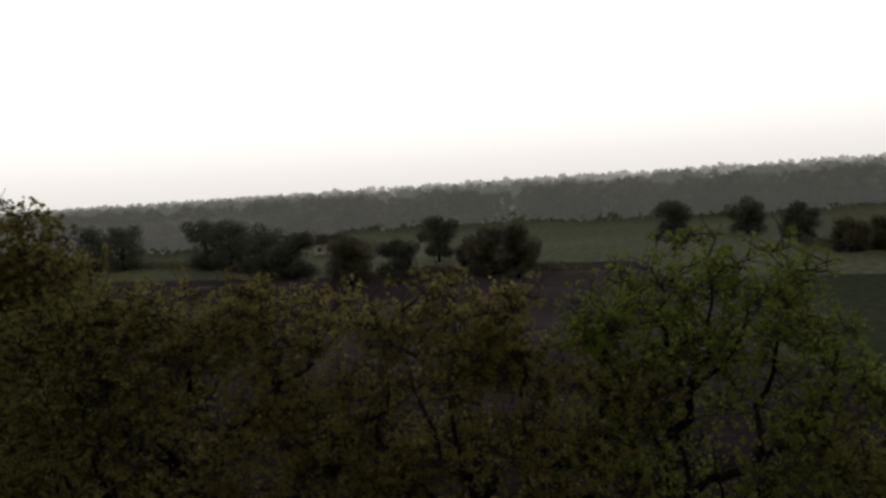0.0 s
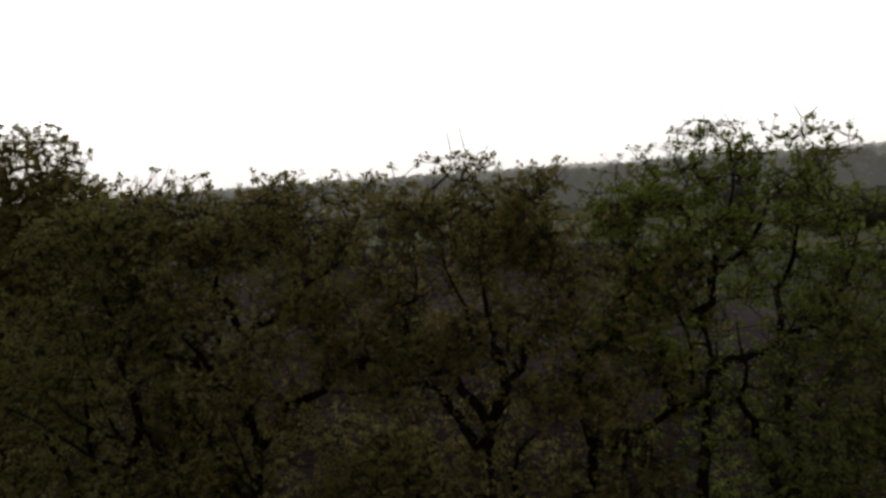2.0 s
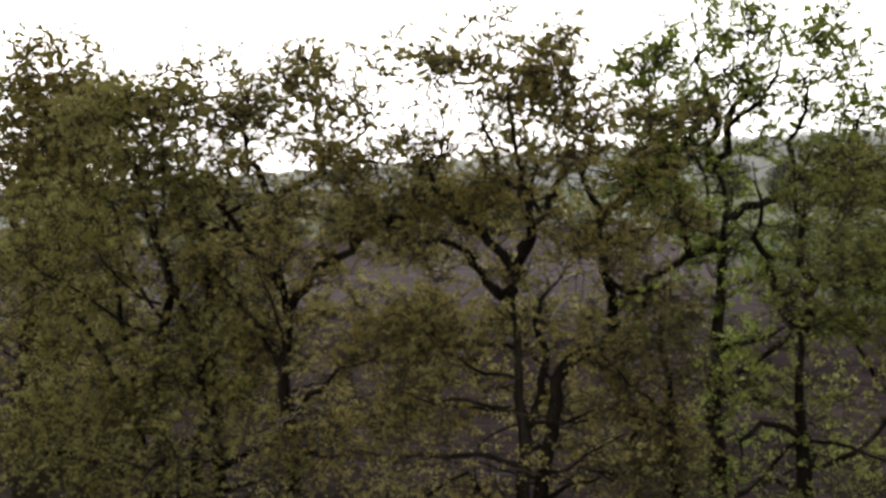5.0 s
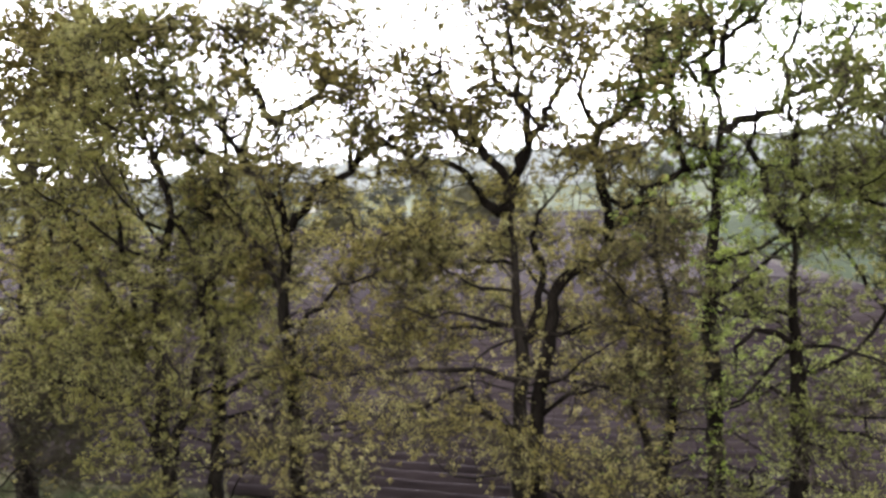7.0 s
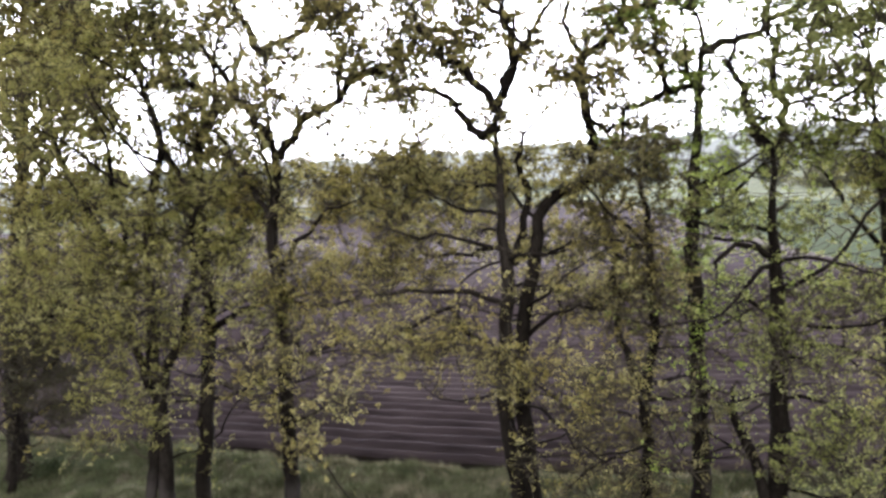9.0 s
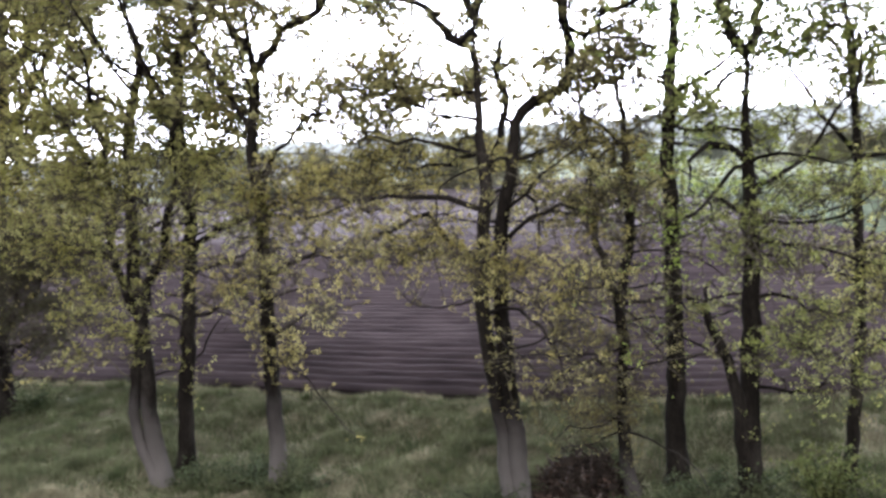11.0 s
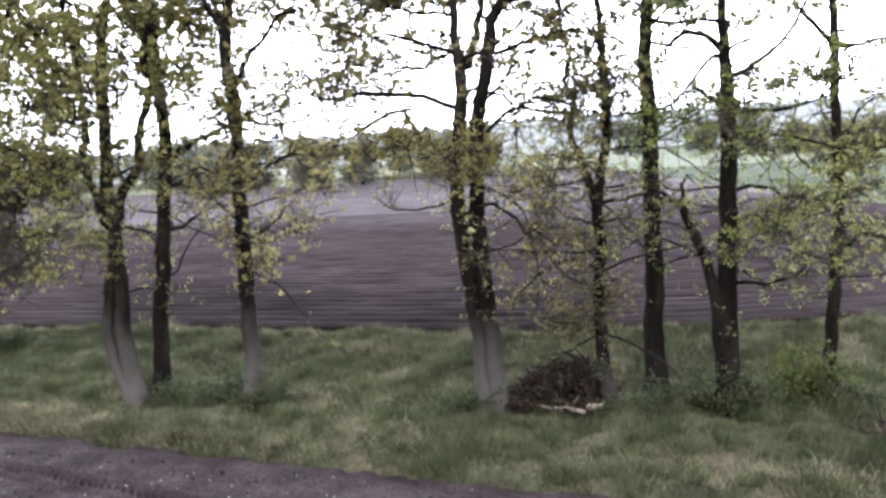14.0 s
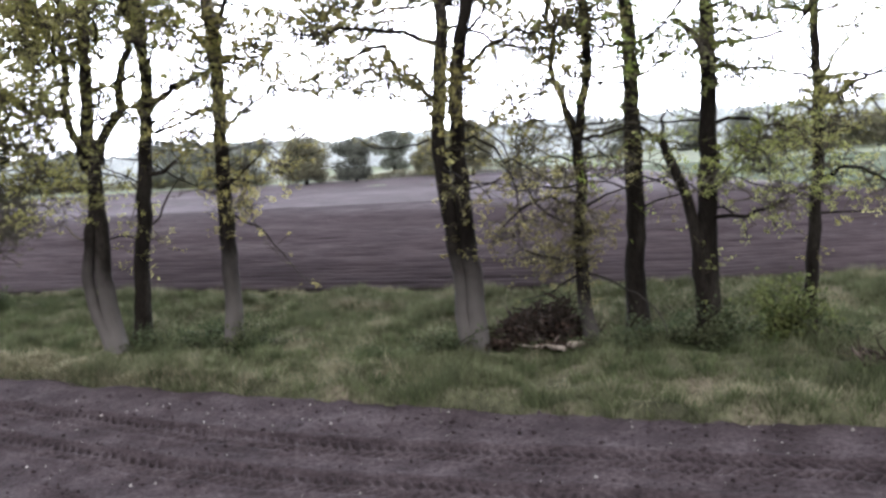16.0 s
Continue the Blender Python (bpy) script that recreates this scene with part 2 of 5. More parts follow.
def joined(pieces):
    vs, fs, k = [], [], 0
    for v, f in pieces:
        vs.append(v)
        fs.append(f + k)
        k += len(v)
    return np.concatenate(vs), np.concatenate(fs)


def smooth_line(ctrl, step, rng, wiggle):
    """A gnarled line through a few bend points."""
    c = np.asarray(ctrl, float)
    e = np.concatenate([[2 * c[0] - c[1]], c, [2 * c[-1] - c[-2]]])
    out = []
    for i in range(len(c) - 1):
        p0, p1, p2, p3 = e[i:i + 4]
        m = max(2, int(np.linalg.norm(p2 - p1) / step))
        u = np.linspace(0, 1, m, endpoint=False)[:, None]
        out.append(0.5 * (2 * p1 + (p2 - p0) * u + (2 * p0 - 5 * p1 + 4 * p2 - p3) * u * u + (3 * p1 - p0 - 3 * p2 + p3) * u ** 3))
    out = np.concatenate(out + [c[-1:]])
    if wiggle:
        w = np.cumsum(rng.standard_normal(out.shape), axis=0)
        w -= np.linspace(0, 1, len(w))[:, None] * w[-1]
        out[1:-1] += wiggle * (w[1:-1] * 0.35 + rng.standard_normal(out[1:-1].shape) * 0.5)
    return out


def wander(start, way, length, steps, rng, bend, lift):
    """A twisting twig line."""
    p, d = [np.asarray(start, float)], unit(np.asarray(way, float))
    for _ in range(steps):
        d = unit(d + bend * rng.standard_normal(3) + np.array([0, 0, lift]))
        p.append(p[-1] + d * length / steps)
    return np.array(p)


def rosettes(tips, ways, rate, rng, spread=0.066):
    """Leaves that stand out round each twig's tip: their places and the ways they point."""
    m = rng.poisson(rate * rng.gamma(5.0, 0.2, len(tips)))
    k = np.repeat(np.arange(len(tips)), m)
    d = unit(rng.standard_normal((len(k), 3)) * np.array([1, 1, 0.65]) + 0.55 * ways[k])
    return np.concatenate([tips[k] + d * spread * rng.uniform(0.5, 1.3, (len(k), 1)) - ways[k] * rng.uniform(0, 0.09, (len(k), 1)), d], 1)


def leaves(centres, size, rng, flat=0.55, long=1.35, ways=None):
    """Pointed leaves folded along the midrib, one island each."""
    n = len(centres)
    d = rng.standard_normal((n, 3))
    d[:, 2] *= 0.6
    d = unit(d) if ways is None else unit(ways + 0.35 * d)
    up = rng.standard_normal((n, 3)) + np.array([0, 0, flat * 3])
    s = unit(np.cross(d, up))
    nrm = np.cross(s, d)
    L = size * rng.uniform(0.6, 1.35, (n, 1))
    c = np.asarray(centres)
    v = np.stack([c - d * L * 0.5, c + s * L * 0.5 / long + nrm * L * 0.12, c + d * L * 0.5, c - s * L * 0.5 / long + nrm * L * 0.12], 1)
    k = np.arange(n)[:, None] * 4
    return v.reshape(-1, 3), np.concatenate([k + [[0, 1, 2]], k + [[0, 2, 3]]], 1).reshape(-1, 3)


# ---- trees ----
def wander_many(start, way, length, steps, rng, bend, lift):
    """Many twisting twig lines at once, one a row."""
    p, d = [start], unit(way)
    for _ in range(steps):
        d = unit(d + bend * rng.standard_normal(d.shape) + np.array([0, 0, lift]))
        p.append(p[-1] + d * (length / steps)[:, None])
    return np.stack(p, 1)


def tube_many(p, r, sides):
    """Tapered tubes along many lines of equal count."""
    n, k = p.shape[:2]
    tan = unit(np.gradient(p, axis=1))
    a = unit(np.cross(tan, np.array([0.37, 0.61, 0.7])))
    b = np.cross(tan, a)
    ang = np.linspace(0, 2 * np.pi, sides, endpoint=False)
    v = p[:, :, None] + r[:, :, None, None] * (a[:, :, None] * np.cos(ang)[:, None] + b[:, :, None] * np.sin(ang)[:, None])
    i = (np.arange(n)[:, None, None] * k + np.arange(k - 1)[None, :, None]) * sides
    q = np.arange(sides)[None, None]
    j = (q + 1) % sides
    f = np.stack([i + q, i + j, i + j + sides, i + q + sides], -1)
    return v.reshape(-1, 3), f.reshape(-1, 4)


def grow(limbs, rng, reach, twig_gap, leaf_rate, low):
    """Side branches and twigs along limbs; returns the branch tubes and the leaf places."""
    base, way, size, thick, spots = [], [], [], [], []
    for line, r0, r1, bare in limbs:
        seg = np.linalg.norm(np.diff(line, axis=0), axis=1)
        s = np.concatenate([[0], np.cumsum(seg)])
        n = max(2, int((1 - bare) * s[-1] / twig_gap)) if bare < 0.99 else 0
        u = bare + (1 - bare) * rng.uniform(0, 1, n)
        i = np.clip(np.searchsorted(s, u * s[-1]), 1, len(line) - 2)
        tan = unit(line[i + 1] - line[i - 1])
        side = rng.standard_normal((n, 3))
        side = unit(side - tan * np.sum(side * tan, 1, keepdims=True))
        side[:, 2] *= 0.75
        ok = rng.uniform(size=n) < np.clip((line[i][:, 2] - 0.5) / 4.5, 0.4, 1.0)
        i, u, tan, side, n = i[ok], u[ok], tan[ok], side[ok], int(ok.sum())
        base.append(line[i])
        way.append(side + tan * rng.uniform(0.1, 0.9, (n, 1)) + np.stack([0 * u, 0 * u, rng.uniform(-0.2, 0.4, n)], 1))
        size.append(reach * rng.uniform(0.45, 1.25, n) * (1.0 - 0.4 * u))
        thick.append(np.clip(0.4 * (r0 + (r1 - r0) * u), 0.012, 0.042))
        spots.append(rosettes(line[-1] + rng.standard_normal((3, 3)) * 0.1, np.repeat(tan[-1:] if n else [[0, 0, 1.0]], 3, 0), leaf_rate, rng))
    base, way, size, thick = np.concatenate(base), np.concatenate(way), np.concatenate(size), np.concatenate(thick)
    sub = wander_many(base, way, size, 7, rng, 0.33, 0.05)
    taper = thick[:, None] * np.linspace(1, 0.2, 8)[None]
    pieces = [tube_many(sub, np.maximum(taper, 0.006), 3)]
    starts = sub[:, 2:].reshape(-1, 3)
    ways = (sub[:, 2:] - sub[:, 1:-1]).reshape(-1, 3)
    keep = (starts[:, 2] > low) & (rng.uniform(size=len(starts)) < 0.5)
    starts, ways = starts[keep], unit(ways[keep])
    d = rng.standard_normal(starts.shape) * 0.8
    d[:, 2] *= 0.6
    tw = wander_many(starts, ways * 0.7 + d + np.array([0, 0, 0.12]), rng.uniform(0.3, 0.8, len(starts)), 1, rng, 0.35, 0.05)
    pieces.append(tube_many(tw, np.ones((len(tw), 1)) * np.array([[0.010, 0.005]]), 3))
    spots.append(rosettes(tw[:, 1], unit(tw[:, 1] - tw[:, 0]), leaf_rate, rng))
    half = tw[rng.uniform(size=len(tw)) < 0.45]
    spots.append(rosettes(half.mean(1), unit(half[:, 1] - half[:, 0]), leaf_rate * 0.6, rng))
    return pieces, spots


def fill(lobes, lines, y, rng, leaf_rate, twigs, clump):
    """Sinuous branches that reach from the nearest wood to places all through the crown's lobes, each ending in leafy twigs."""
    nodes = np.concatenate([ln[int(len(ln) * 0.6 * bare):] for ln, _, _, bare in lines])
    ends = []
    for cx, cz, dy, rx, rz, ry, n in lobes:
        n = int(n * (1.4 if cz > 10.2 else 1.2 if cz > 7.5 else 1.8))
        m = max(3, int(n / clump))
        c = unit(rng.standard_normal((m, 3))) * rng.uniform(0.05, 1, (m, 1)) ** 0.4 * np.array([rx, ry, rz])
        near = rng.standard_normal((n, 3)) * np.array([0.25, 0.25, 0.13])
        ends.append(np.array([cx, y + dy, cz]) + c[rng.integers(0, m, n)] + near)
    ends = np.concatenate(ends)
    first = np.array([np.min(np.sum((nodes - e) ** 2, 1)) for e in ends])
    ends = ends[np.argsort(first)]
    t = np.linspace(0, 1, 6)[:, None]
    paths = []
    pool = np.zeros((len(nodes) + 4 * len(ends), 3))
    pool[:len(nodes)], used = nodes, len(nodes)
    for e in ends:
        q = pool[:used]
        d = np.sqrt(np.sum((q - e) ** 2, 1)) + 0.5 * np.maximum(0, q[:, 2] - e[2])
        a = q[int(np.argmin(d))]
        ln = np.linalg.norm(e - a)
        bow = rng.standard_normal(3) * 0.16 * ln
        w = a + (e - a) * t + bow * np.sin(np.pi * t) + rng.standard_normal(3) * 0.06 * ln * np.sin(2 * np.pi * t)
        w[1:-1] += rng.standard_normal((4, 3)) * 0.022
        paths.append(w)
        pool[used:used + 4] = w[2:]
        used += 4
    p = np.array(paths)
    ln = np.linalg.norm(p[:, -1] - p[:, 0], axis=1)
    r0 = np.clip(0.013 + 0.018 * ln, 0.016, 0.055)
    pieces = [tube_many(p, np.maximum(r0[:, None] * np.linspace(1, 0.3, 6)[None], 0.008), 3)]
    k = np.repeat(np.arange(len(p)), twigs)
    i = rng.integers(3, 6, len(k))
    i[::twigs] = 5
    start = p[k, i]
    d = rng.standard_normal(start.shape)
    d[:, 2] *= 0.6
    tw = wander_many(start, unit(p[k, i] - p[k, i - 1]) * 0.6 + d * 0.8 + np.array([0, 0, 0.15]), rng.uniform(0.16, 0.6, len(k)), 1, rng, 0.35, 0.05)
    pieces.append(tube_many(tw, np.ones((len(tw), 1)) * np.array([[0.011, 0.005]]), 3))
    return pieces, [rosettes(tw[:, 1], unit(tw[:, 1] - tw[:, 0]), leaf_rate, rng)]


def oak(label, x, y, stems, limbs, lobes, leaf, seed, reach=1.1, twig_gap=0.26, leaf_rate=10.5, leaf_size=0.073, low=2.0, extra=6, extra_z=(4, 12), extra_len=3.4, stray=0.2, sprays=8, spray_z=(2.4, 6.5), shoots=60, shoot_z=(1.5, 7), bark=BARK, clump=6, fullness=0.95):
    """An oak: stems and limbs by bend points (x, z, depth off the row), side branches, twigs and single leaves."""
    rng = np.random.default_rng(seed)
    tree = tagged(empty("oak_tree", x, y), label, "tree", "oaks on the grass strip")
    lines = []
    for kind, group in (("stem", stems), ("limb", limbs)):
        for k, (r0, r1, bare, pts) in enumerate(group):
            ctrl = [(p[0], y + (p[2] if len(p) > 2 else 0.0), p[1]) for p in pts]
            line = smooth_line(ctrl, 0.3, rng, 0.03 if kind == "stem" else 0.1)
            if kind == "stem":
                r0, r1 = r0 * 1.12, r1 * 1.12
            else:
                r0, r1, bare = r0 * 1.2, r1 * 1.2, bare + 0.2
            rad = r0 + (r1 - r0) * np.linspace(0, 1, len(line)) ** 0.85
            rad = rad * np.clip(1.15 - (np.linspace(0, 1, len(line)) - 0.6) * 2.2, 0.22, 1) if bare < 0.99 else rad
            if kind == "stem" and pts[0][1] < 0.3:
                rad = rad * (1 + 0.45 * np.exp(-np.maximum(line[:, 2], 0) / 0.22))
            v, f = tube(line, rad, 14 if kind == "stem" else 8, rng, 0.045)
            part("trunk" if kind == "stem" else "limb", v, f, bark, tree, True)
            lines.append((line, r0, r1, bare))
    main = lines[:len(stems)]
    for k in range(extra):
        z = extra_z[0] + (extra_z[1] - extra_z[0]) * ((k * 0.618 + 0.5 * rng.uniform()) % 1.0)
        line = main[k % len(main)][0]
        if line[-1, 2] < z:
            line = main[0][0]
        i = int(np.argmin(np.abs(line[:, 2] - z)))
        turn = 2.4 * k + rng.uniform(-0.5, 0.5)
        up = (z - extra_z[0]) / (extra_z[1] - extra_z[0])
        way = np.array([math.cos(turn), math.sin(turn), rng.uniform(-0.05, 0.3) + 0.5 * up])
        ln = extra_len * rng.uniform(0.7, 1.1) * (0.8 + 0.3 * math.sin(math.pi * min(1.0, up + 0.1)))
        w = wander(line[i], way, ln, 11, rng, stray, 0.03)
        v, f = tube(w, np.linspace(0.045, 0.012, len(w)), 7, rng, 0.04)
        part("limb", v, f, bark, tree, True)
        lines.append((w, 0.045, 0.012, 0.35))
    fine = []
    for k in range(sprays):
        z = spray_z[0] + (spray_z[1] - spray_z[0]) * (k + rng.uniform()) / sprays
        line = main[k % len(main)][0]
        if line[-1, 2] < z:
            line = main[0][0]
        i = int(np.argmin(np.abs(line[:, 2] - z)))
        turn = 2.4 * k + rng.uniform(-0.4, 0.4)
        w = wander(line[i], (math.cos(turn), math.sin(turn), rng.uniform(-0.1, 0.35)), rng.uniform(1.5, 3.2), 9, rng, 0.2, -0.02)
        part("limb", *tube(w, np.linspace(0.028, 0.009, len(w)), 6), bark, tree, True)
        fine.append((w, 0.028, 0.009, 0.42))
    pieces, spots = grow(lines, rng, reach, twig_gap, leaf_rate * 0.88, low)
    more, spread = fill(lobes, lines, y, rng, leaf_rate * fullness, 4, clump)
    pieces, spots = pieces + more, spots + spread
    if fine:
        more, spread = grow(fine, rng, 0.7, 0.22, leaf_rate * 0.6, low * 0.9)
        pieces, spots = pieces + more, spots + spread
    # tufts of young shoots straight off the trunk
    for k in range(int(shoots * 0.7)):
        line, r0, r1, _ = main[k % len(main)]
        z = rng.uniform(*shoot_z)
        i = int(np.argmin(np.abs(line[:, 2] - z)))
        way = np.array([rng.standard_normal(), rng.standard_normal(), rng.uniform(-0.3, 0.5)])
        w = wander(line[i], way, r0 * 0.7 + rng.uniform(0.1, 0.6), 4, rng, 0.3, 0.0)
        pieces.append(tube(w, np.linspace(0.012, 0.004, len(w)), 3))
        spots.append(rosettes(w[2:], unit(w[2:] - w[1:-1]), 4.5, rng))
    v, f = joined(pieces)
    tagged(part("branchwork", v, f, TWIG, tree), kind="stuff")
    spots = np.concatenate(spots)
    spots = spots[spots[:, 2] < max(q[1] + q[4] for q in lobes) + 0.1]
    young = 0.7 + 0.3 * np.clip((spots[:, 2:3] - 5) / 4, 0, 1)  # smaller leaves on the shaded low shoots
    v, f = leaves(spots[:, :3], leaf_size * young, rng, 0.3, ways=spots[:, 3:])
    tagged(part("crown", v, f, leaf, tree), kind="stuff")
    return tree


def field_tree(label, x, y, h, w, leaf, seed, group="trees across the field", n=7600, size=0.45, clear=0.03):
    """A tree far across the field: trunk, a few limbs and a loose crown of leaf sprays."""
    rng = np.random.default_rng(seed)
    tree = tagged(empty("field_tree", x, y), label, "tree", group)
    top = np.array([x + rng.uniform(-0.3, 0.3), y, h * 0.8])
    line = smooth_line([(x, y, -0.1), (x + rng.uniform(-0.2, 0.2), y, h * 0.4), top], h / 10, rng, 0.04)
    part("trunk", *tube(line, np.linspace(0.03 * h, 0.008 * h, len(line)), 8), BARK, tree, True)
    lobes = []
    for k in range(9):
        a = 2 * math.pi * k / 9 + rng.uniform(-0.3, 0.3)
        z0 = h * rng.uniform(clear + 0.12, 0.6)
        end = np.array([x + math.cos(a) * w * 0.42 * rng.uniform(0.6, 1.15), y + math.sin(a) * w * 0.42 * rng.uniform(0.6, 1.15), min(h * 0.86, z0 + h * rng.uniform(0.08, 0.3))])
        i = int(np.argmin(np.abs(line[:, 2] - z0)))
        lb = smooth_line([line[i], (line[i] + end) / 2 + rng.standard_normal(3) * 0.2, end], h / 12, rng, 0.05)
        part("limb", *tube(lb, np.linspace(0.012 * h, 0.004 * h, len(lb)), 5), BARK, tree, True)
        lobes.append((end, rng.uniform(0.18, 0.3) * w))
    lobes.append((top, 0.24 * w))
    for k in range(6):
        a = 2 * math.pi * k / 6 + rng.uniform(-0.4, 0.4)
        lobes.append((np.array([x + math.cos(a) * w * 0.33, y + math.sin(a) * w * 0.33, h * rng.uniform(0.12, 0.26)]), rng.uniform(0.16, 0.24) * w))
    lobes += [(np.array([x, y, h * 0.5]), 0.36 * w), (np.array([x, y, h * 0.68]), 0.34 * w), (np.array([x + 0.1 * w, y, h * 0.35]), 0.3 * w)]
    pts = []
    for c, r in lobes:
        m = n // len(lobes)
        d = unit(rng.standard_normal((m, 3)))
        pts.append(c + d * r * rng.uniform(0.25, 1.15, (m, 1)) ** 0.7 * np.array([1, 1, 0.8]))
    p = np.concatenate(pts)
    p = p[p[:, 2] > h * clear]
    v, f = leaves(p, size, rng)
    tagged(part("crown", v, f, leaf, tree), kind="stuff")
    return tree


# ---- ground ----
def grid(name, xs, ys, height, mat, kind="structure", label="", category="", shift=None):
    """A sheet over the rows ys; xs gives each row's x values, and shift bends the rows in the plan."""
    X = np.array([xs(yy) for yy in ys])
    Y = np.repeat(np.asarray(ys)[:, None], X.shape[1], 1)
    Z = height(X, Y)
    if shift:
        Y = Y + shift(X)
    n = X.shape[1]
    i = np.arange(len(ys) - 1)[:, None] * n + np.arange(n - 1)[None]
    f = np.stack([i, i + 1, i + 1 + n, i + n], -1).reshape(-1, 4)
    return tagged(mesh_object(name, np.stack([X, Y, Z], -1).reshape(-1, 3), f, mat, None, True), label, category, "", kind)


def value_noise(X, Y, scale, seed):
    """Smooth noise from -1 to 1 over the plan."""
    r = np.random.default_rng(seed)
    tab = r.uniform(-1, 1, (257, 257))
    u, v = X / scale + 1000.0, Y / scale + 1000.0
    i, j = np.floor(u).astype(int), np.floor(v).astype(int)
    a, b = u - i, v - j
    a, b = a * a * (3 - 2 * a), b * b * (3 - 2 * b)
    i, j = i % 256, j % 256
    return (tab[i, j] * (1 - a) + tab[i + 1, j] * a) * (1 - b) + (tab[i, j + 1] * (1 - a) + tab[i + 1, j + 1] * a) * b


def field_right(yy):
    """x of the field's slanting side, along which the sandy track runs."""
    return 20.0 - (yy - 24.0) * 0.325


FRONT, BACK = 11.6, 21.9


def back_edge(X):
    """y at which the grass ends at the ploughed field; the edge swings away towards the slender oaks."""
    return BACK + 0.0115 * np.clip(X + 9, 0, 26) ** 2


def front_edge(X):
    """y at which the grass begins; it draws back a little along the strip."""
    return FRONT + 0.08 * np.maximum(0, -4 - X) + 0.08 * value_noise(X, X * 0, 1.3, 30)


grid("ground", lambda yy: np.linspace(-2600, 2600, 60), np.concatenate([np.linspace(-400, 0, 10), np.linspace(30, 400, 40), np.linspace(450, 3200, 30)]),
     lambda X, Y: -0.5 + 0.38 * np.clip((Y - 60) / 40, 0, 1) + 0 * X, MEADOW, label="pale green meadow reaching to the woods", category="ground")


def verge_height(X, Y):
    edge = np.clip((Y - front_edge(X)) / 0.5, 0, 1) * np.clip((back_edge(X) - Y) / 0.5, 0, 1)
    return -0.3 + edge * (0.35 + 0.10 * value_noise(X, Y, 1.3, 1) + 0.09 * value_noise(X, Y, 0.5, 2) + 0.05 * value_noise(X, Y, 0.23, 23))


grid("verge", lambda yy: np.linspace(-60, 16, 500), np.concatenate([np.linspace(FRONT - 0.3, BACK + 0.2, 110), np.linspace(BACK + 0.4, BACK + 7.5, 40)]), verge_height, GRASS_GROUND, label="rough grass strip between two bare fields", category="grass strip")


def track_bend(X):
    """The sideways sweep of the tractor's way along the strip."""
    return 0.85 * (np.sqrt(((X + 5.2) * 0.28) ** 2 + 0.5) - 0.7) * np.where(X > -5.2, 0.2, 0.72) + 0.04 * value_noise(X, X * 0, 5, 3)


RUTS, RUT_WIDTH = (9.95, 8.72), 0.58


def soil_height(X, Y):
    return 0.022 * value_noise(X, Y, 0.3, 4) + 0.012 * value_noise(X, Y, 0.09, 5) + 0.03 * value_noise(X, Y, 1.1, 6) - 0.02


def front_height(X, Y):
    bend = track_bend(X)
    z = soil_height(X, Y) + 0.02 * np.sin((Y - bend) * 2 * np.pi / 0.42) * np.clip(8.4 - Y, 0, 1)
    for c in RUTS:
        off = np.abs(Y - c - bend)
        z = z - 0.16 * np.clip((RUT_WIDTH / 2 - off) / 0.08, 0, 1) + 0.025 * np.exp(-((off - RUT_WIDTH / 2 - 0.08) / 0.07) ** 2)
    return z - 0.1 * np.clip((Y - front_edge(X) - 0.05 + 0.12 * value_noise(X, Y, 0.4, 7)) / 0.35, 0, 1)


grid("field_front", lambda yy: np.linspace(-16, 5, 380), np.linspace(7.2, FRONT + 1.6, 115), front_height, SOIL, label="dark bare soil with tractor tyre prints", category="field")


def rut(name, centre, shift):
    """A pressed tyre band with two rows of slanted lug pits."""
    x = np.linspace(-16, 5, 850)
    off = np.linspace(-RUT_WIDTH / 2 - 0.03, RUT_WIDTH / 2 + 0.03, 28)
    X, O = np.meshgrid(x, off)
    Y = centre + track_bend(X) + O
    ph = (X + shift + np.abs(O) * 0.75 + 0.02 * value_noise(X, Y, 0.5, 15)) / 0.185 + np.where(O > 0, 0.5, 0.0)
    bar = np.clip((0.3 - np.abs((ph % 1.0) - 0.5)) / 0.12, 0, 1)
    bar = bar * np.clip((np.abs(O) - 0.03) / 0.04, 0, 1) * np.clip((RUT_WIDTH / 2 - 0.02 - np.abs(O)) / 0.05, 0, 1)
    worn = np.clip(0.75 + 0.6 * value_noise(X, Y, 1.4, 14), 0.15, 1)
    rim = np.clip((np.abs(O) - RUT_WIDTH / 2 + 0.03) / 0.06, 0, 1)
    Z = soil_height(X, Y) - 0.02 - 0.12 * bar * worn - 0.05 * rim
    n = len(x)
    i = np.arange(len(off) - 1)[:, None] * n + np.arange(n - 1)[None]
    f = np.stack([i, i + 1, i + 1 + n, i + n], -1).reshape(-1, 4)
    return tagged(mesh_object(name, np.stack([X, Y, Z], -1).reshape(-1, 3), f, SOIL, None, True), "tractor tyre print pressed into dark soil", "tyre track", "", "structure")


for k, c in enumerate(RUTS):
    rut("tyre_track", c, 0.07 * k)
grid("field_front_rest", lambda yy: np.linspace(-150, 150, 40), np.linspace(-150, FRONT + 0.8, 30), lambda X, Y: -0.36 + 0 * X, SOIL, label="dark bare soil of the near field", category="field")


def ridge_height(X, Y):
    w = 0.05 * value_noise(X, Y, 6, 8)
    fade = np.clip((64 - Y) / 30, 0.15, 1)
    c = np.cos((Y + w) * 2 * np.pi / 0.75)
    z = 0.15 * np.sign(c) * np.abs(c) ** 0.6 * fade
    z = z + 0.025 * value_noise(X, Y, 0.45, 9) * fade + 0.03 * value_noise(X, Y, 3, 10)
    return z + 0.03 - 0.15 * np.exp(-((Y - BACK - 0.22) / 0.2) ** 2)


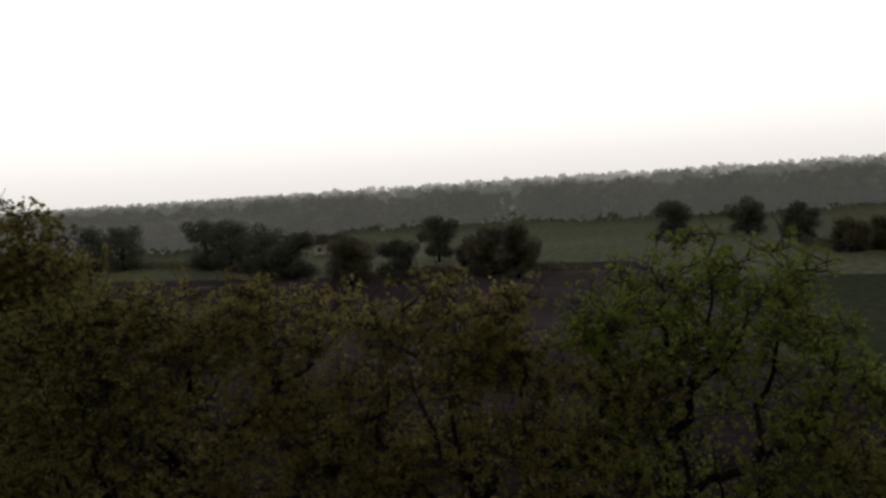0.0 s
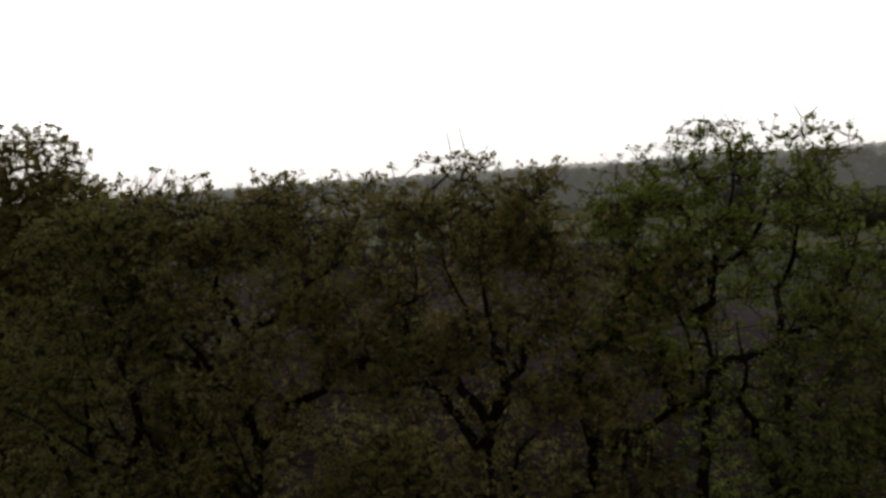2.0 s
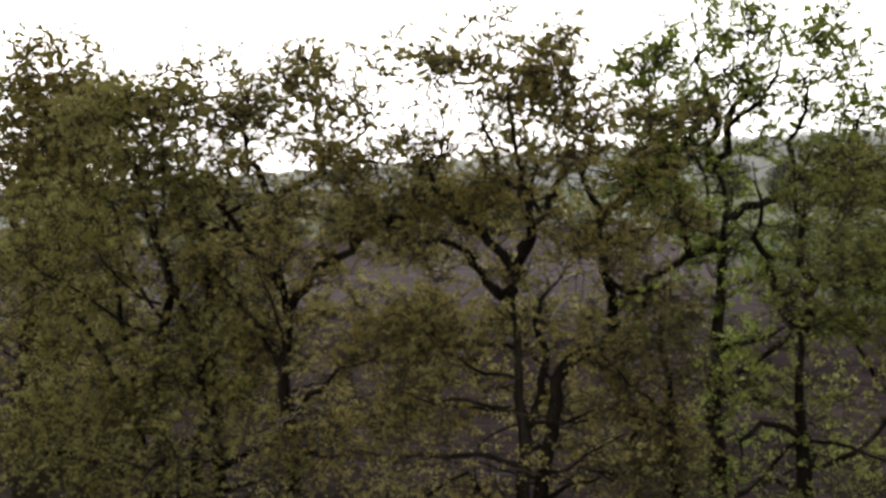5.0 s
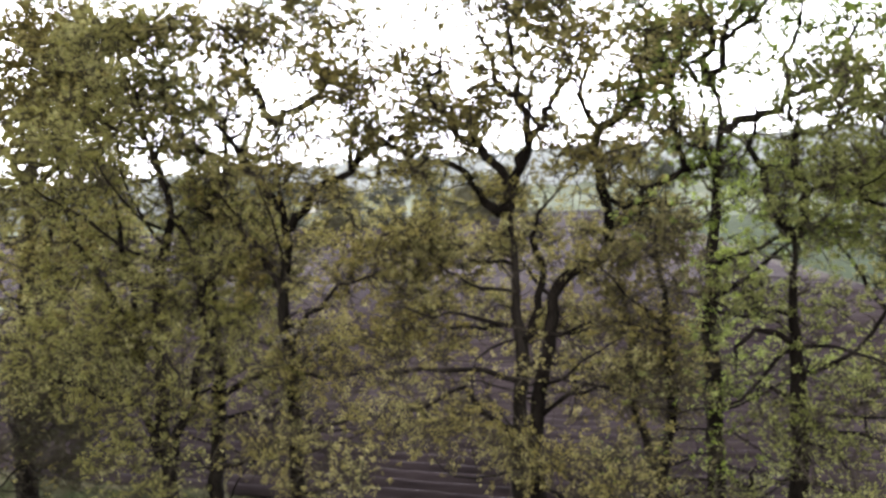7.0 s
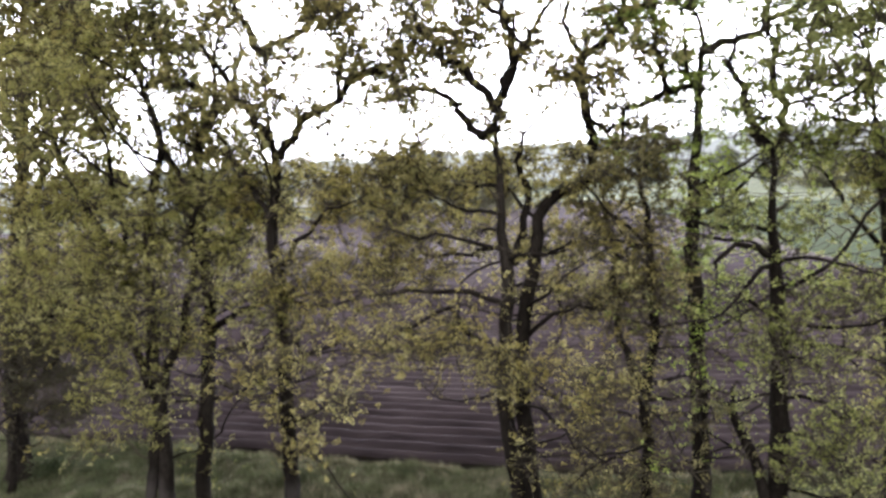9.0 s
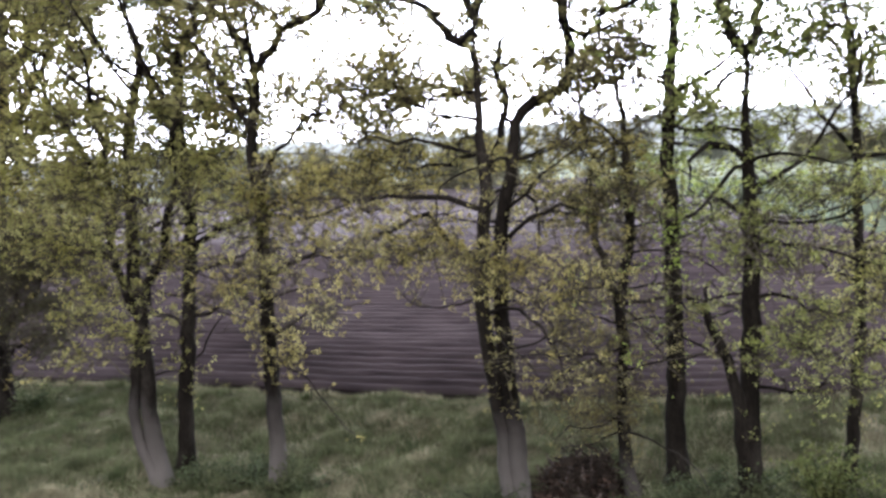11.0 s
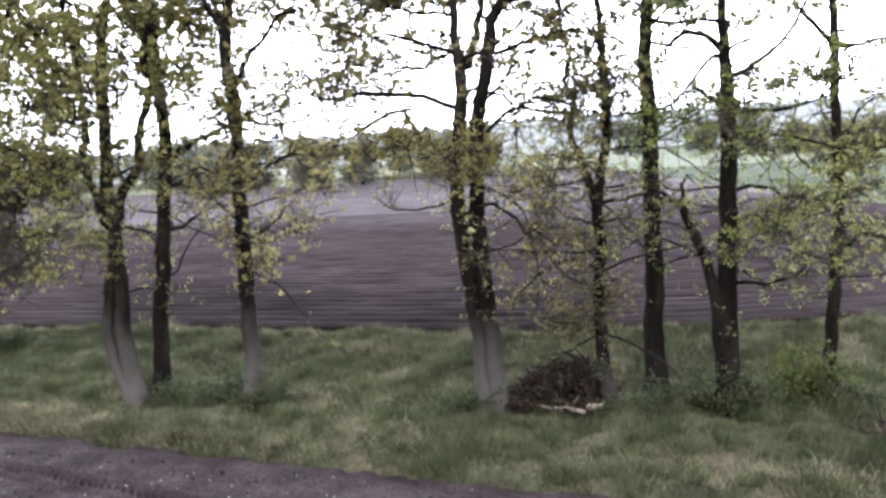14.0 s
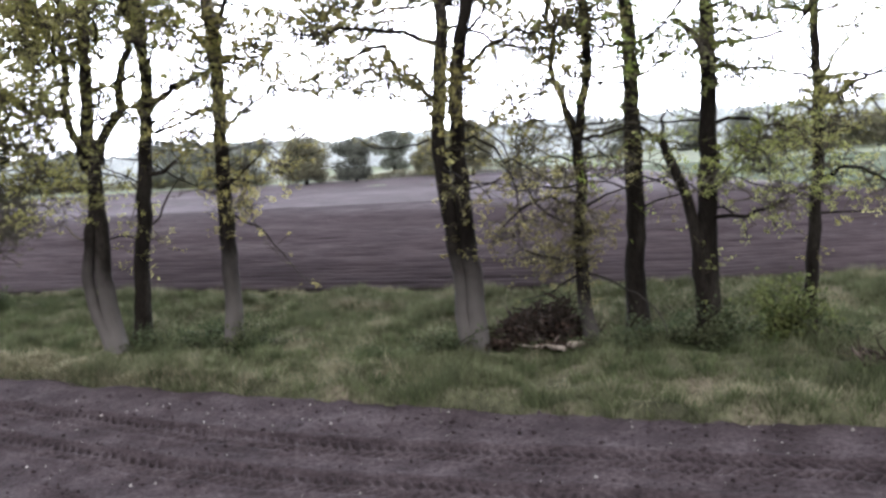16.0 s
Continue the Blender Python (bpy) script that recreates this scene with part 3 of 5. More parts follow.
grid("field_ridges", lambda yy: np.linspace(-14 - yy * 0.95, field_right(yy), 130), np.concatenate([np.arange(BACK - 0.15, 42, 0.094), np.arange(42, 64, 0.125)]), ridge_height, SOIL_FAR, label="ploughed brown soil drawn into low parallel ridges", category="field", shift=lambda X: back_edge(X) - BACK)
# past the ridges the same soil, with haze in its colour
grid("field_far", lambda yy: np.linspace(-190, field_right(yy), 60), np.linspace(61, 136, 60), lambda X, Y: -0.1 + 0.02 * np.clip(Y - 63.5, 0, 1) + 0.05 * value_noise(X, Y, 9, 11) * np.clip((Y - 64) / 5, 0, 1), SOIL_HAZED, label="ploughed brown soil reaching to far trees", category="field")
grid("field_beyond", lambda yy: np.linspace(-60 - (yy - 138) * 0.2, -15 - (yy - 138) * 0.3, 10), np.linspace(138.5, 152, 8), lambda X, Y: -0.06 + 0 * X, SOIL, label="narrow dark strip of bare soil", category="field")
grid("sandy_track", lambda yy: field_right(yy) + np.linspace(0.1, 1.6, 5), np.linspace(24, 136, 60), lambda X, Y: -0.07 + 0.02 * value_noise(X, Y, 2, 12), TRACK, label="pale sandy farm track beside the ploughed field", category="track")
grid("sandy_track_cross", lambda yy: np.linspace(-75, field_right(yy) + 2.2, 30), np.linspace(136.2, 138.3, 4), lambda X, Y: -0.07 + 0.02 * value_noise(X, Y, 2, 13), TRACK, label="pale sandy farm track across the field", category="track")

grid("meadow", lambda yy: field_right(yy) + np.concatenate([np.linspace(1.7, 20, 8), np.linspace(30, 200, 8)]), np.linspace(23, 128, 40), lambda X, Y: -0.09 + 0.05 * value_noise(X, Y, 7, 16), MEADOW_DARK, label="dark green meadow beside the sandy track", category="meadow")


# ---- oaks along the strip ----
oak("tall bronze-leaved oak with a dense round crown", -21.6, 18.5,
    [(0.33, 0.10, 0.45, [(-22.6, -0.1), (-22.2, 4), (-21.3, 8), (-20.5, 11.5), (-19.9, 15.4)])],
    [(0.12, 0.03, 0.15, [(-22.2, 4.4), (-20.6, 5.2, -0.6), (-18.9, 5.9, -1.0), (-17.7, 6.3, -1.2), (-16.9, 7.0, -1.4)]),
     (0.12, 0.03, 0.2, [(-21.6, 7.0), (-20.0, 9.0, -0.4), (-18.4, 11.0, -0.4), (-17.2, 13.2, 0)]),
     (0.12, 0.03, 0.2, [(-21.0, 10.0), (-19.4, 12.5, 0.5), (-18.6, 14.4, 0.6)]),
     (0.12, 0.03, 0.2, [(-20.8, 11.0), (-22.4, 13.5, 0), (-22.6, 14.8, 0)]),
     (0.1, 0.03, 0.2, [(-22.2, 4.2), (-20.8, 4.0, -1.6), (-19.6, 3.2, -2.2), (-19.2, 2.0, -2.4)]),
     (0.1, 0.03, 0.2, [(-21.8, 6.0), (-23.6, 8.0, -1.0), (-24.6, 10.0, -1.4)])],
    [(-17.9, 14.2, 0, 1.4, 2.1, 1.5, 170), (-19.0, 14.5, 0, 2.3, 2.9, 2.2, 520), (-18.5, 10.8, -0.5, 2.3, 2.8, 1.9, 270), (-21.0, 12.6, 0, 2.0, 3.2, 2.0, 50), (-18.6, 7.6, -0.8, 2.4, 2.0, 1.6, 130), (-19.0, 5.2, -1.2, 2.0, 1.2, 1.4, 40)],
    LEAF_BRONZE, 11, clump=2.5, fullness=0.85, leaf_rate=10, leaf_size=0.105, extra=15, extra_z=(4.5, 12.5), extra_len=4.6, stray=0.09, shoots=30)

# added tree in place of the tall oak's dark drooping foliage
oak("added small tree standing in for the tall oak's shaded low foliage", -22.0, 17.6,
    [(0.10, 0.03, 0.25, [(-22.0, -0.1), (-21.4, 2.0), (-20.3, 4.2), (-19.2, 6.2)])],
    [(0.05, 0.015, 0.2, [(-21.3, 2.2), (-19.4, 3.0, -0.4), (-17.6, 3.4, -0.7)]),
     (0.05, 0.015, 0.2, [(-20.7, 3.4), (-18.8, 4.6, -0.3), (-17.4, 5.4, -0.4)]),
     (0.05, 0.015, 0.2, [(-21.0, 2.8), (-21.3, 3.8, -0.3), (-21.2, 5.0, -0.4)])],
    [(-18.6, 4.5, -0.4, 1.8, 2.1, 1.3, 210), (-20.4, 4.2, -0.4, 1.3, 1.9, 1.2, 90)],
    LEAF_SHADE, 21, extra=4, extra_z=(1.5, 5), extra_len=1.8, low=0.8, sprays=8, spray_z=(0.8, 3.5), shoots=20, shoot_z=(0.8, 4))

oak("bronze-leaved oak with two stems from a pale base", -13.4, 14.9,
    [(0.20, 0.07, 0.55, [(-13.4, -0.1), (-13.52, 1.8), (-13.42, 3.3), (-13.42, 4.3), (-13.44, 5.8), (-13.28, 7.3), (-13.1, 8.7), (-12.6, 10.1), (-12.65, 10.8), (-12.97, 11.7), (-13.2, 13.2)]),
     (0.13, 0.11, 1.0, [(-13.35, -0.1, -0.12), (-13.8, 1.5, -0.2), (-13.75, 2.3, -0.2), (-13.5, 3.6, -0.05)])],
    [(0.10, 0.03, 0.2, [(-13.25, 4.5), (-12.6, 5.6), (-12.2, 6.9), (-12.05, 8.4), (-12.3, 10.2, -0.3), (-12.7, 12.4, -0.4)]),
     (0.10, 0.03, 0.2, [(-13.43, 4.2), (-13.95, 5.1), (-14.18, 5.9), (-14.12, 7.7), (-14.1, 8.9), (-14.5, 10.6, 0.3), (-15.0, 12.4, 0.4)]),
     (0.08, 0.02, 0.2, [(-14.1, 5.7), (-15.4, 6.2, -0.4), (-16.6, 6.4, -0.6), (-17.6, 7.2, -0.6)]),
     (0.08, 0.02, 0.2, [(-14.1, 7.9), (-15.2, 8.9, 0.3), (-16.0, 10.6, 0.5), (-16.4, 12.8, 0.5)])],
    [(-14.6, 11.2, -0.3, 2.5, 2.0, 1.7, 170), (-16.0, 9.2, -0.5, 2.0, 1.8, 1.5, 100), (-13.8, 13.7, 0.3, 1.7, 1.5, 1.3, 150), (-12.9, 14.2, 0.3, 1.2, 1.0, 1.1, 90), (-14.4, 8.2, 0.3, 2.2, 1.6, 1.5, 170), (-15.6, 6.6, -0.5, 2.0, 1.4, 1.3, 130), (-14.2, 4.4, -0.4, 1.7, 1.3, 1.1, 60), (-13.4, 6.2, -0.6, 1.5, 1.4, 1.0, 60), (-12.8, 8.0, -0.5, 1.8, 1.5, 1.2, 110)],
    LEAF_OLIVE, 12, extra=10, extra_z=(5.4, 11.5), extra_len=3.8, stray=0.14, low=2.6, shoot_z=(2.4, 9), shoots=110, bark=BARK_PALE)

oak("slim olive-leaved oak close beside its neighbour", -12.7, 15.6,
    [(0.19, 0.07, 0.5, [(-13.3, -0.1, 0.1), (-12.94, 2.5), (-12.66, 3.9), (-12.48, 5.5), (-12.3, 7.0), (-12.35, 8.4), (-12.1, 10.3), (-11.65, 10.95), (-11.47, 11.4), (-11.5, 12.1), (-11.25, 12.7), (-11.4, 13.8)])],
    [(0.085, 0.03, 0.3, [(-12.3, 5.7), (-11.46, 6.2), (-10.97, 6.4), (-10.45, 6.6), (-9.7, 7.4, -0.3)]),
     (0.085, 0.025, 0.2, [(-12.1, 10.2), (-11.5, 10.8), (-11.1, 11.1), (-10.7, 11.8), (-10.6, 12.8)]),
     (0.07, 0.02, 0.2, [(-11.5, 11.3), (-12.1, 11.7, -0.2), (-12.5, 12.4, -0.3), (-12.7, 13.6, -0.3)]),
     (0.08, 0.02, 0.2, [(-12.3, 7.8), (-12.8, 9.0), (-13.3, 10.5), (-13.6, 13.0)]),
     (0.07, 0.02, 0.2, [(-12.6, 4.4), (-11.7, 4.2, -0.4), (-10.8, 4.6, -0.7)])],
    [(-12.4, 12.8, 0, 1.6, 1.9, 1.4, 150), (-12.7, 10.9, 0.3, 1.9, 1.6, 1.3, 130), (-11.8, 8.8, 0.5, 2.1, 1.9, 1.4, 200), (-11.4, 9.6, -0.4, 1.5, 1.2, 1.0, 70), (-11.0, 6.4, -0.4, 1.6, 1.1, 1.1, 45)],
    LEAF_OLIVE, 13, extra=7, extra_z=(5, 12), extra_len=3.0, low=1.8, shoots=100, shoot_z=(1.5, 9))

sideways_oak = oak("bronze-leaved oak with a long limb reaching sideways", -10.1, 15.1,
    [(0.19, 0.075, 0.7, [(-10.2, -0.1), (-10.12, 1.5), (-10.07, 2.6), (-10.04, 4.0), (-10.0, 5.8), (-9.9, 7.1), (-10.02, 8.1), (-9.85, 9.0), (-9.76, 9.8), (-9.84, 10.3), (-10.02, 10.85, 0.2), (-10.02, 11.45, 0.3), (-9.95, 12.05, 0.4)])],
    [(0.085, 0.03, 0.2, [(-9.95, 12.0, 0.4), (-10.27, 12.5, 0.3), (-10.5, 13.0, 0.2), (-10.55, 13.6, 0.1), (-10.8, 14.3, 0.1)]),
     (0.085, 0.03, 0.2, [(-9.95, 12.0, 0.4), (-9.68, 12.35, 0.6), (-9.18, 12.65, 0.9), (-8.98, 12.8, 1.0), (-8.6, 13.1, 1.2), (-8.1, 13.4, 1.3), (-7.6, 14.0, 1.3)]),
     (0.05, 0.02, 0.2, [(-8.98, 12.8, 1.0), (-9.23, 13.0, 1.0), (-9.25, 13.5, 1.0), (-9.0, 14.3, 1.0)]),
     (0.09, 0.035, 0.2, [(-9.82, 10.15), (-10.2, 10.5, -0.1), (-10.45, 10.95, -0.2), (-10.52, 11.2, -0.2), (-10.95, 11.8, -0.3), (-11.2, 12.7, -0.3)]),
     (0.095, 0.035, 0.25, [(-9.75, 9.75), (-9.5, 10.05), (-9.23, 10.36, 0.2), (-8.91, 10.64, 0.3), (-8.32, 10.9, 0.4), (-7.8, 11.34, 0.5), (-7.5, 11.44, 0.5), (-7.1, 11.6, 0.5), (-6.94, 11.9, 0.6), (-6.8, 12.3, 0.7), (-6.6, 13.0, 0.7)]),
     (0.045, 0.02, 0.2, [(-7.6, 11.4, 0.5), (-6.82, 11.18, 0.3), (-6.5, 11.0, 0.2)]),
     (0.05, 0.02, 0.2, [(-8.3, 10.9, 0.4), (-8.1, 11.7, 0.3), (-7.7, 12.6, 0.2)]),
     (0.085, 0.03, 0.3, [(-9.9, 6.7), (-10.05, 7.8, -0.2), (-10.08, 8.8, -0.3), (-10.7, 9.7, -0.4), (-11.2, 10.8, -0.4)]),
     (0.06, 0.018, 0.2, [(-9.9, 7.2), (-9.1, 7.9, -0.3), (-8.2, 8.5, -0.4), (-7.3, 8.9, -0.4)]),
     (0.05, 0.015, 0.2, [(-9.98, 5.2), (-9.0, 5.5, -0.5), (-7.9, 6.1, -0.8)]),
     (0.05, 0.015, 0.2, [(-10.04, 3.7), (-9.2, 4.1, -0.5), (-8.4, 4.6, -0.9)]),
     (0.045, 0.015, 0.2, [(-10.02, 5.6), (-10.8, 5.5, -0.4), (-11.6, 5.2, -0.6)])],
    [(-10.5, 14.5, 0.3, 1.4, 1.0, 1.3, 90), (-8.4, 14.3, 0.5, 1.6, 0.95, 1.4, 90), (-9.2, 12.6, 0.3, 2.5, 1.9, 1.8, 200), (-7.4, 12.2, 0.4, 1.4, 1.6, 1.2, 70), (-10.6, 11.6, 0, 1.4, 1.4, 1.2, 60), (-8.6, 11.0, 0.6, 2.2, 0.9, 1.4, 60), (-8.8, 8.9, 0.7, 2.9, 1.2, 1.5, 230), (-8.4, 7.0, 0.4, 2.2, 1.1, 1.2, 90), (-9.2, 5.2, -0.5, 1.6, 1.0, 1.2, 45), (-9.0, 3.9, -0.3, 1.0, 0.8, 0.8, 26)],
    LEAF_BRONZE, 14, extra=6, extra_z=(5.6, 9.2), extra_len=3.2, sprays=12, spray_z=(3.2, 8.0), low=2.4, shoots=70, shoot_z=(2.4, 8), bark=BARK_PALE)

rng = np.random.default_rng(81)
pieces = []
for k in range(4):
    w = wander((-9.85, 15.0, 7.3 + 0.12 * k), (1.0, rng.uniform(-0.7, 0.1), rng.uniform(-0.1, 0.6)), rng.uniform(0.9, 1.5), 9, rng, 0.22, 0.0)
    pieces.append(tube(w, np.linspace(0.022, 0.006, len(w)), 5))
    for i in range(3, 9):
        t = wander(w[i], (rng.standard_normal(), rng.standard_normal(), rng.uniform(-0.3, 0.8)), rng.uniform(0.2, 0.5), 5, rng, 0.35, 0.02)
        pieces.append(tube(t, np.linspace(0.009, 0.004, len(t)), 4))
tagged(part("dead_branch", *joined(pieces), DEADWOOD, sideways_oak), "bare bleached dead branch", kind="stuff")

oak("broad twin-stemmed oak with a thick pale base and bronze leaves", -4.55, 15.4,
    [(0.185, 0.09, 0.75, [(-4.58, -0.1, -0.02), (-4.67, 1.4), (-4.78, 2.6), (-4.92, 3.7), (-4.95, 4.9), (-4.8, 6.0), (-4.72, 7.0), (-4.78, 7.9), (-4.76, 8.6), (-4.8, 9.3), (-4.82, 9.9), (-4.8, 10.35)]),
     (0.185, 0.085, 1.0, [(-4.42, -0.1, -0.05), (-4.42, 1.3, -0.05), (-4.53, 2.7, -0.05), (-4.58, 3.7, -0.05), (-4.62, 4.8), (-4.5, 5.9), (-4.22, 7.1), (-4.1, 8.1, 0.2), (-3.77, 8.5, 0.5), (-3.34, 8.7, 0.7), (-3.08, 9.03, 0.8), (-3.03, 9.64, 0.9), (-3.18, 10.2, 1.0)])],
    [(0.10, 0.04, 0.3, [(-3.18, 10.15, 1.0), (-3.26, 10.9, 1.2), (-3.21, 11.49, 1.3), (-2.72, 11.73, 1.3), (-2.41, 11.93, 1.3), (-1.87, 12.24, 1.3), (-1.64, 12.4, 1.3), (-1.4, 12.8, 1.3), (-1.3, 13.4, 1.3)]),
     (0.06, 0.02, 0.2, [(-2.41, 11.93, 1.3), (-2.34, 12.5, 1.2), (-2.1, 13.0, 1.1), (-2.2, 13.8, 1.1)]),
     (0.06, 0.02, 0.2, [(-3.21, 11.4, 1.3), (-3.5, 12.0, 1.2), (-3.3, 12.9, 1.1), (-3.4, 13.7, 1.0)]),
     (0.06, 0.025, 0.2, [(-3.18, 10.15, 1.0), (-2.87, 9.92, 0.8), (-2.5, 9.8, 0.6), (-1.9, 10.0, 0.4)]),
     (0.045, 0.018, 0.2, [(-3.22, 10.8, 1.2), (-2.6, 10.96, 0.9), (-2.0, 11.0, 0.7)]),
     (0.08, 0.04, 0.4, [(-4.6, 7.2), (-4.46, 8.1, 0.3), (-4.46, 8.7, 0.4), (-4.57, 9.2, 0.3), (-4.3, 9.8, 0.2), (-3.8, 10.3, 0.2)]),
     (0.10, 0.03, 0.25, [(-4.83, 10.0, 0.1), (-5.1, 9.95, 0.3), (-5.46, 10.16, 0.6), (-5.8, 10.5, 0.6), (-5.86, 10.7, 0.6), (-6.27, 10.98, 0.5), (-6.74, 11.09, 0.4), (-7.18, 10.98, 0.2), (-7.73, 10.8, 0.1)]),
     (0.085, 0.03, 0.3, [(-4.8, 10.3), (-5.05, 10.88), (-5.38, 11.12), (-5.55, 11.32), (-5.82, 11.68), (-6.19, 12.1), (-6.28, 12.54), (-6.0, 12.95), (-6.1, 13.8)]),
     (0.09, 0.03, 0.25, [(-4.8, 10.3), (-4.47, 10.84, -0.3), (-4.43, 11.48, -0.6), (-4.35, 11.88, -0.8), (-4.45, 12.05, -0.9), (-4.71, 12.25, -1), (-4.83, 12.75, -1), (-5.1, 13.7, -1)]),
     (0.055, 0.02, 0.2, [(-4.35, 11.85, -0.8), (-4.19, 12.35, -1), (-4.2, 12.95, -1.1), (-4.4, 13.8, -1.1)]),
     (0.085, 0.025, 0.2, [(-4.5, 10.7, -0.3), (-4.28, 11.0, -0.2), (-4.13, 11.37, -0.2), (-3.93, 11.79, 0), (-3.76, 12.0, 0.1), (-3.46, 12.6, 0.2), (-3.35, 13.15, 0.2), (-3.5, 13.9, 0.2)]),
     (0.045, 0.018, 0.2, [(-4.1, 11.45, -0.2), (-4.3, 12.0, 0.1), (-4.25, 12.7, 0.3)]),
     (0.055, 0.022, 0.25, [(-4.8, 6.4), (-5.45, 6.68, -0.3), (-5.95, 6.77, -0.6), (-6.94, 6.73, -0.9), (-7.4, 6.8, -1.0), (-8.3, 7.0, -1.0)]),
     (0.055, 0.018, 0.25, [(-5.0, 5.3), (-5.5, 5.9, -0.3), (-5.89, 6.43, -0.5), (-6.5, 6.3, -0.9), (-7.3, 5.6, -1.3)]),
     (0.045, 0.018, 0.25, [(-4.45, 5.7), (-3.82, 6.26, -0.3), (-3.2, 6.47, -0.5), (-2.6, 6.33, -0.6)]),
     (0.042, 0.016, 0.2, [(-4.65, 7.5), (-5.37, 7.8, -0.3), (-6.1, 7.95, -0.6), (-6.6, 8.07, -0.9), (-7.4, 8.3, -1.0)]),
     (0.04, 0.016, 0.2, [(-4.78, 8.8), (-5.55, 8.8, 0.3), (-6.05, 8.83, 0.5), (-6.4, 8.65, 0.6), (-7.2, 8.9, 0.7)]),
     (0.042, 0.016, 0.25, [(-4.75, 7.6), (-5.7, 7.4, 0.5), (-7.0, 7.5, 0.8), (-7.8, 7.9, 1.0)]),
     (0.035, 0.014, 0.25, [(-4.9, 4.2), (-4.0, 4.4, -0.9), (-3.0, 4.0, -1.5), (-2.4, 3.4, -1.7)])],
    [(-5.3, 14.4, -0.3, 1.2, 0.95, 1.3, 75), (-3.9, 14.2, 0.0, 1.4, 0.95, 1.3, 80), (-4.6, 12.4, -0.1, 2.3, 1.8, 1.8, 190), (-2.3, 12.2, 0.9, 1.4, 1.5, 1.2, 90), (-5.6, 11.4, 0.3, 2.0, 1.1, 1.4, 80), (-3.0, 11.0, 0.6, 1.4, 1.2, 1.2, 50), (-6.9, 12.0, 0.3, 1.3, 1.4, 1.1, 60), (-6.2, 9.3, 0.9, 2.4, 1.0, 1.3, 170), (-6.4, 7.6, 0.7, 2.3, 1.0, 1.3, 130), (-6.0, 5.8, -0.8, 1.9, 0.8, 1.2, 65), (-3.3, 9.3, 0.8, 1.8, 1.1, 1.1, 110), (-2.8, 7.2, 0.6, 1.6, 1.1, 1.1, 85), (-3.3, 5.2, -0.9, 1.6, 0.9, 1.1, 55)],
    LEAF_BRONZE, 15, extra=7, extra_z=(4.8, 9.6), extra_len=3.4, sprays=15, spray_z=(3.2, 8), low=2.0, shoots=120, shoot_z=(1.8, 7), bark=BARK_PALE)

oak("thin forked oak with olive leaves beside the brush pile", -2.1, 15.9,
    [(0.14, 0.05, 0.5, [(-2.08, -0.1), (-2.18, 1.2), (-2.21, 2.3), (-2.1, 3.5), (-2.18, 4.3), (-2.04, 5.0), (-1.89, 5.8), (-1.96, 6.9), (-1.98, 7.9), (-2.1, 8.8), (-2.0, 10.0)])],
    [(0.085, 0.03, 0.3, [(-2.18, 4.25), (-2.43, 5.05), (-2.61, 5.5), (-2.72, 6.4), (-2.64, 7.2), (-2.85, 8.0), (-2.9, 8.8)]),
     (0.03, 0.012, 0.2, [(-2.65, 7.15), (-2.3, 7.4, -0.1), (-2.1, 7.7, -0.2)]),
     (0.04, 0.012, 0.1, [(-2.2, 3.0), (-3.0, 3.2, -0.5), (-3.8, 2.5, -0.9)]),
     (0.04, 0.012, 0.1, [(-2.7, 6.2), (-3.5, 6.3, -0.2), (-4.2, 6.0, -0.3)])],
    [(-2.4, 8.6, 0, 1.2, 1.7, 1.0, 80), (-2.6, 6.2, 0, 1.1, 1.2, 0.9, 55), (-2.4, 3.6, -0.3, 0.8, 1.3, 0.8, 30), (-2.7, 2.3, -0.3, 1.0, 1.1, 0.7, 45)],
    LEAF_DULL, 16, extra=4, extra_z=(3.5, 9.5), extra_len=2.0, sprays=16, spray_z=(1.2, 6), low=1.0, shoots=110, shoot_z=(0.7, 7), bark=BARK_LOW)

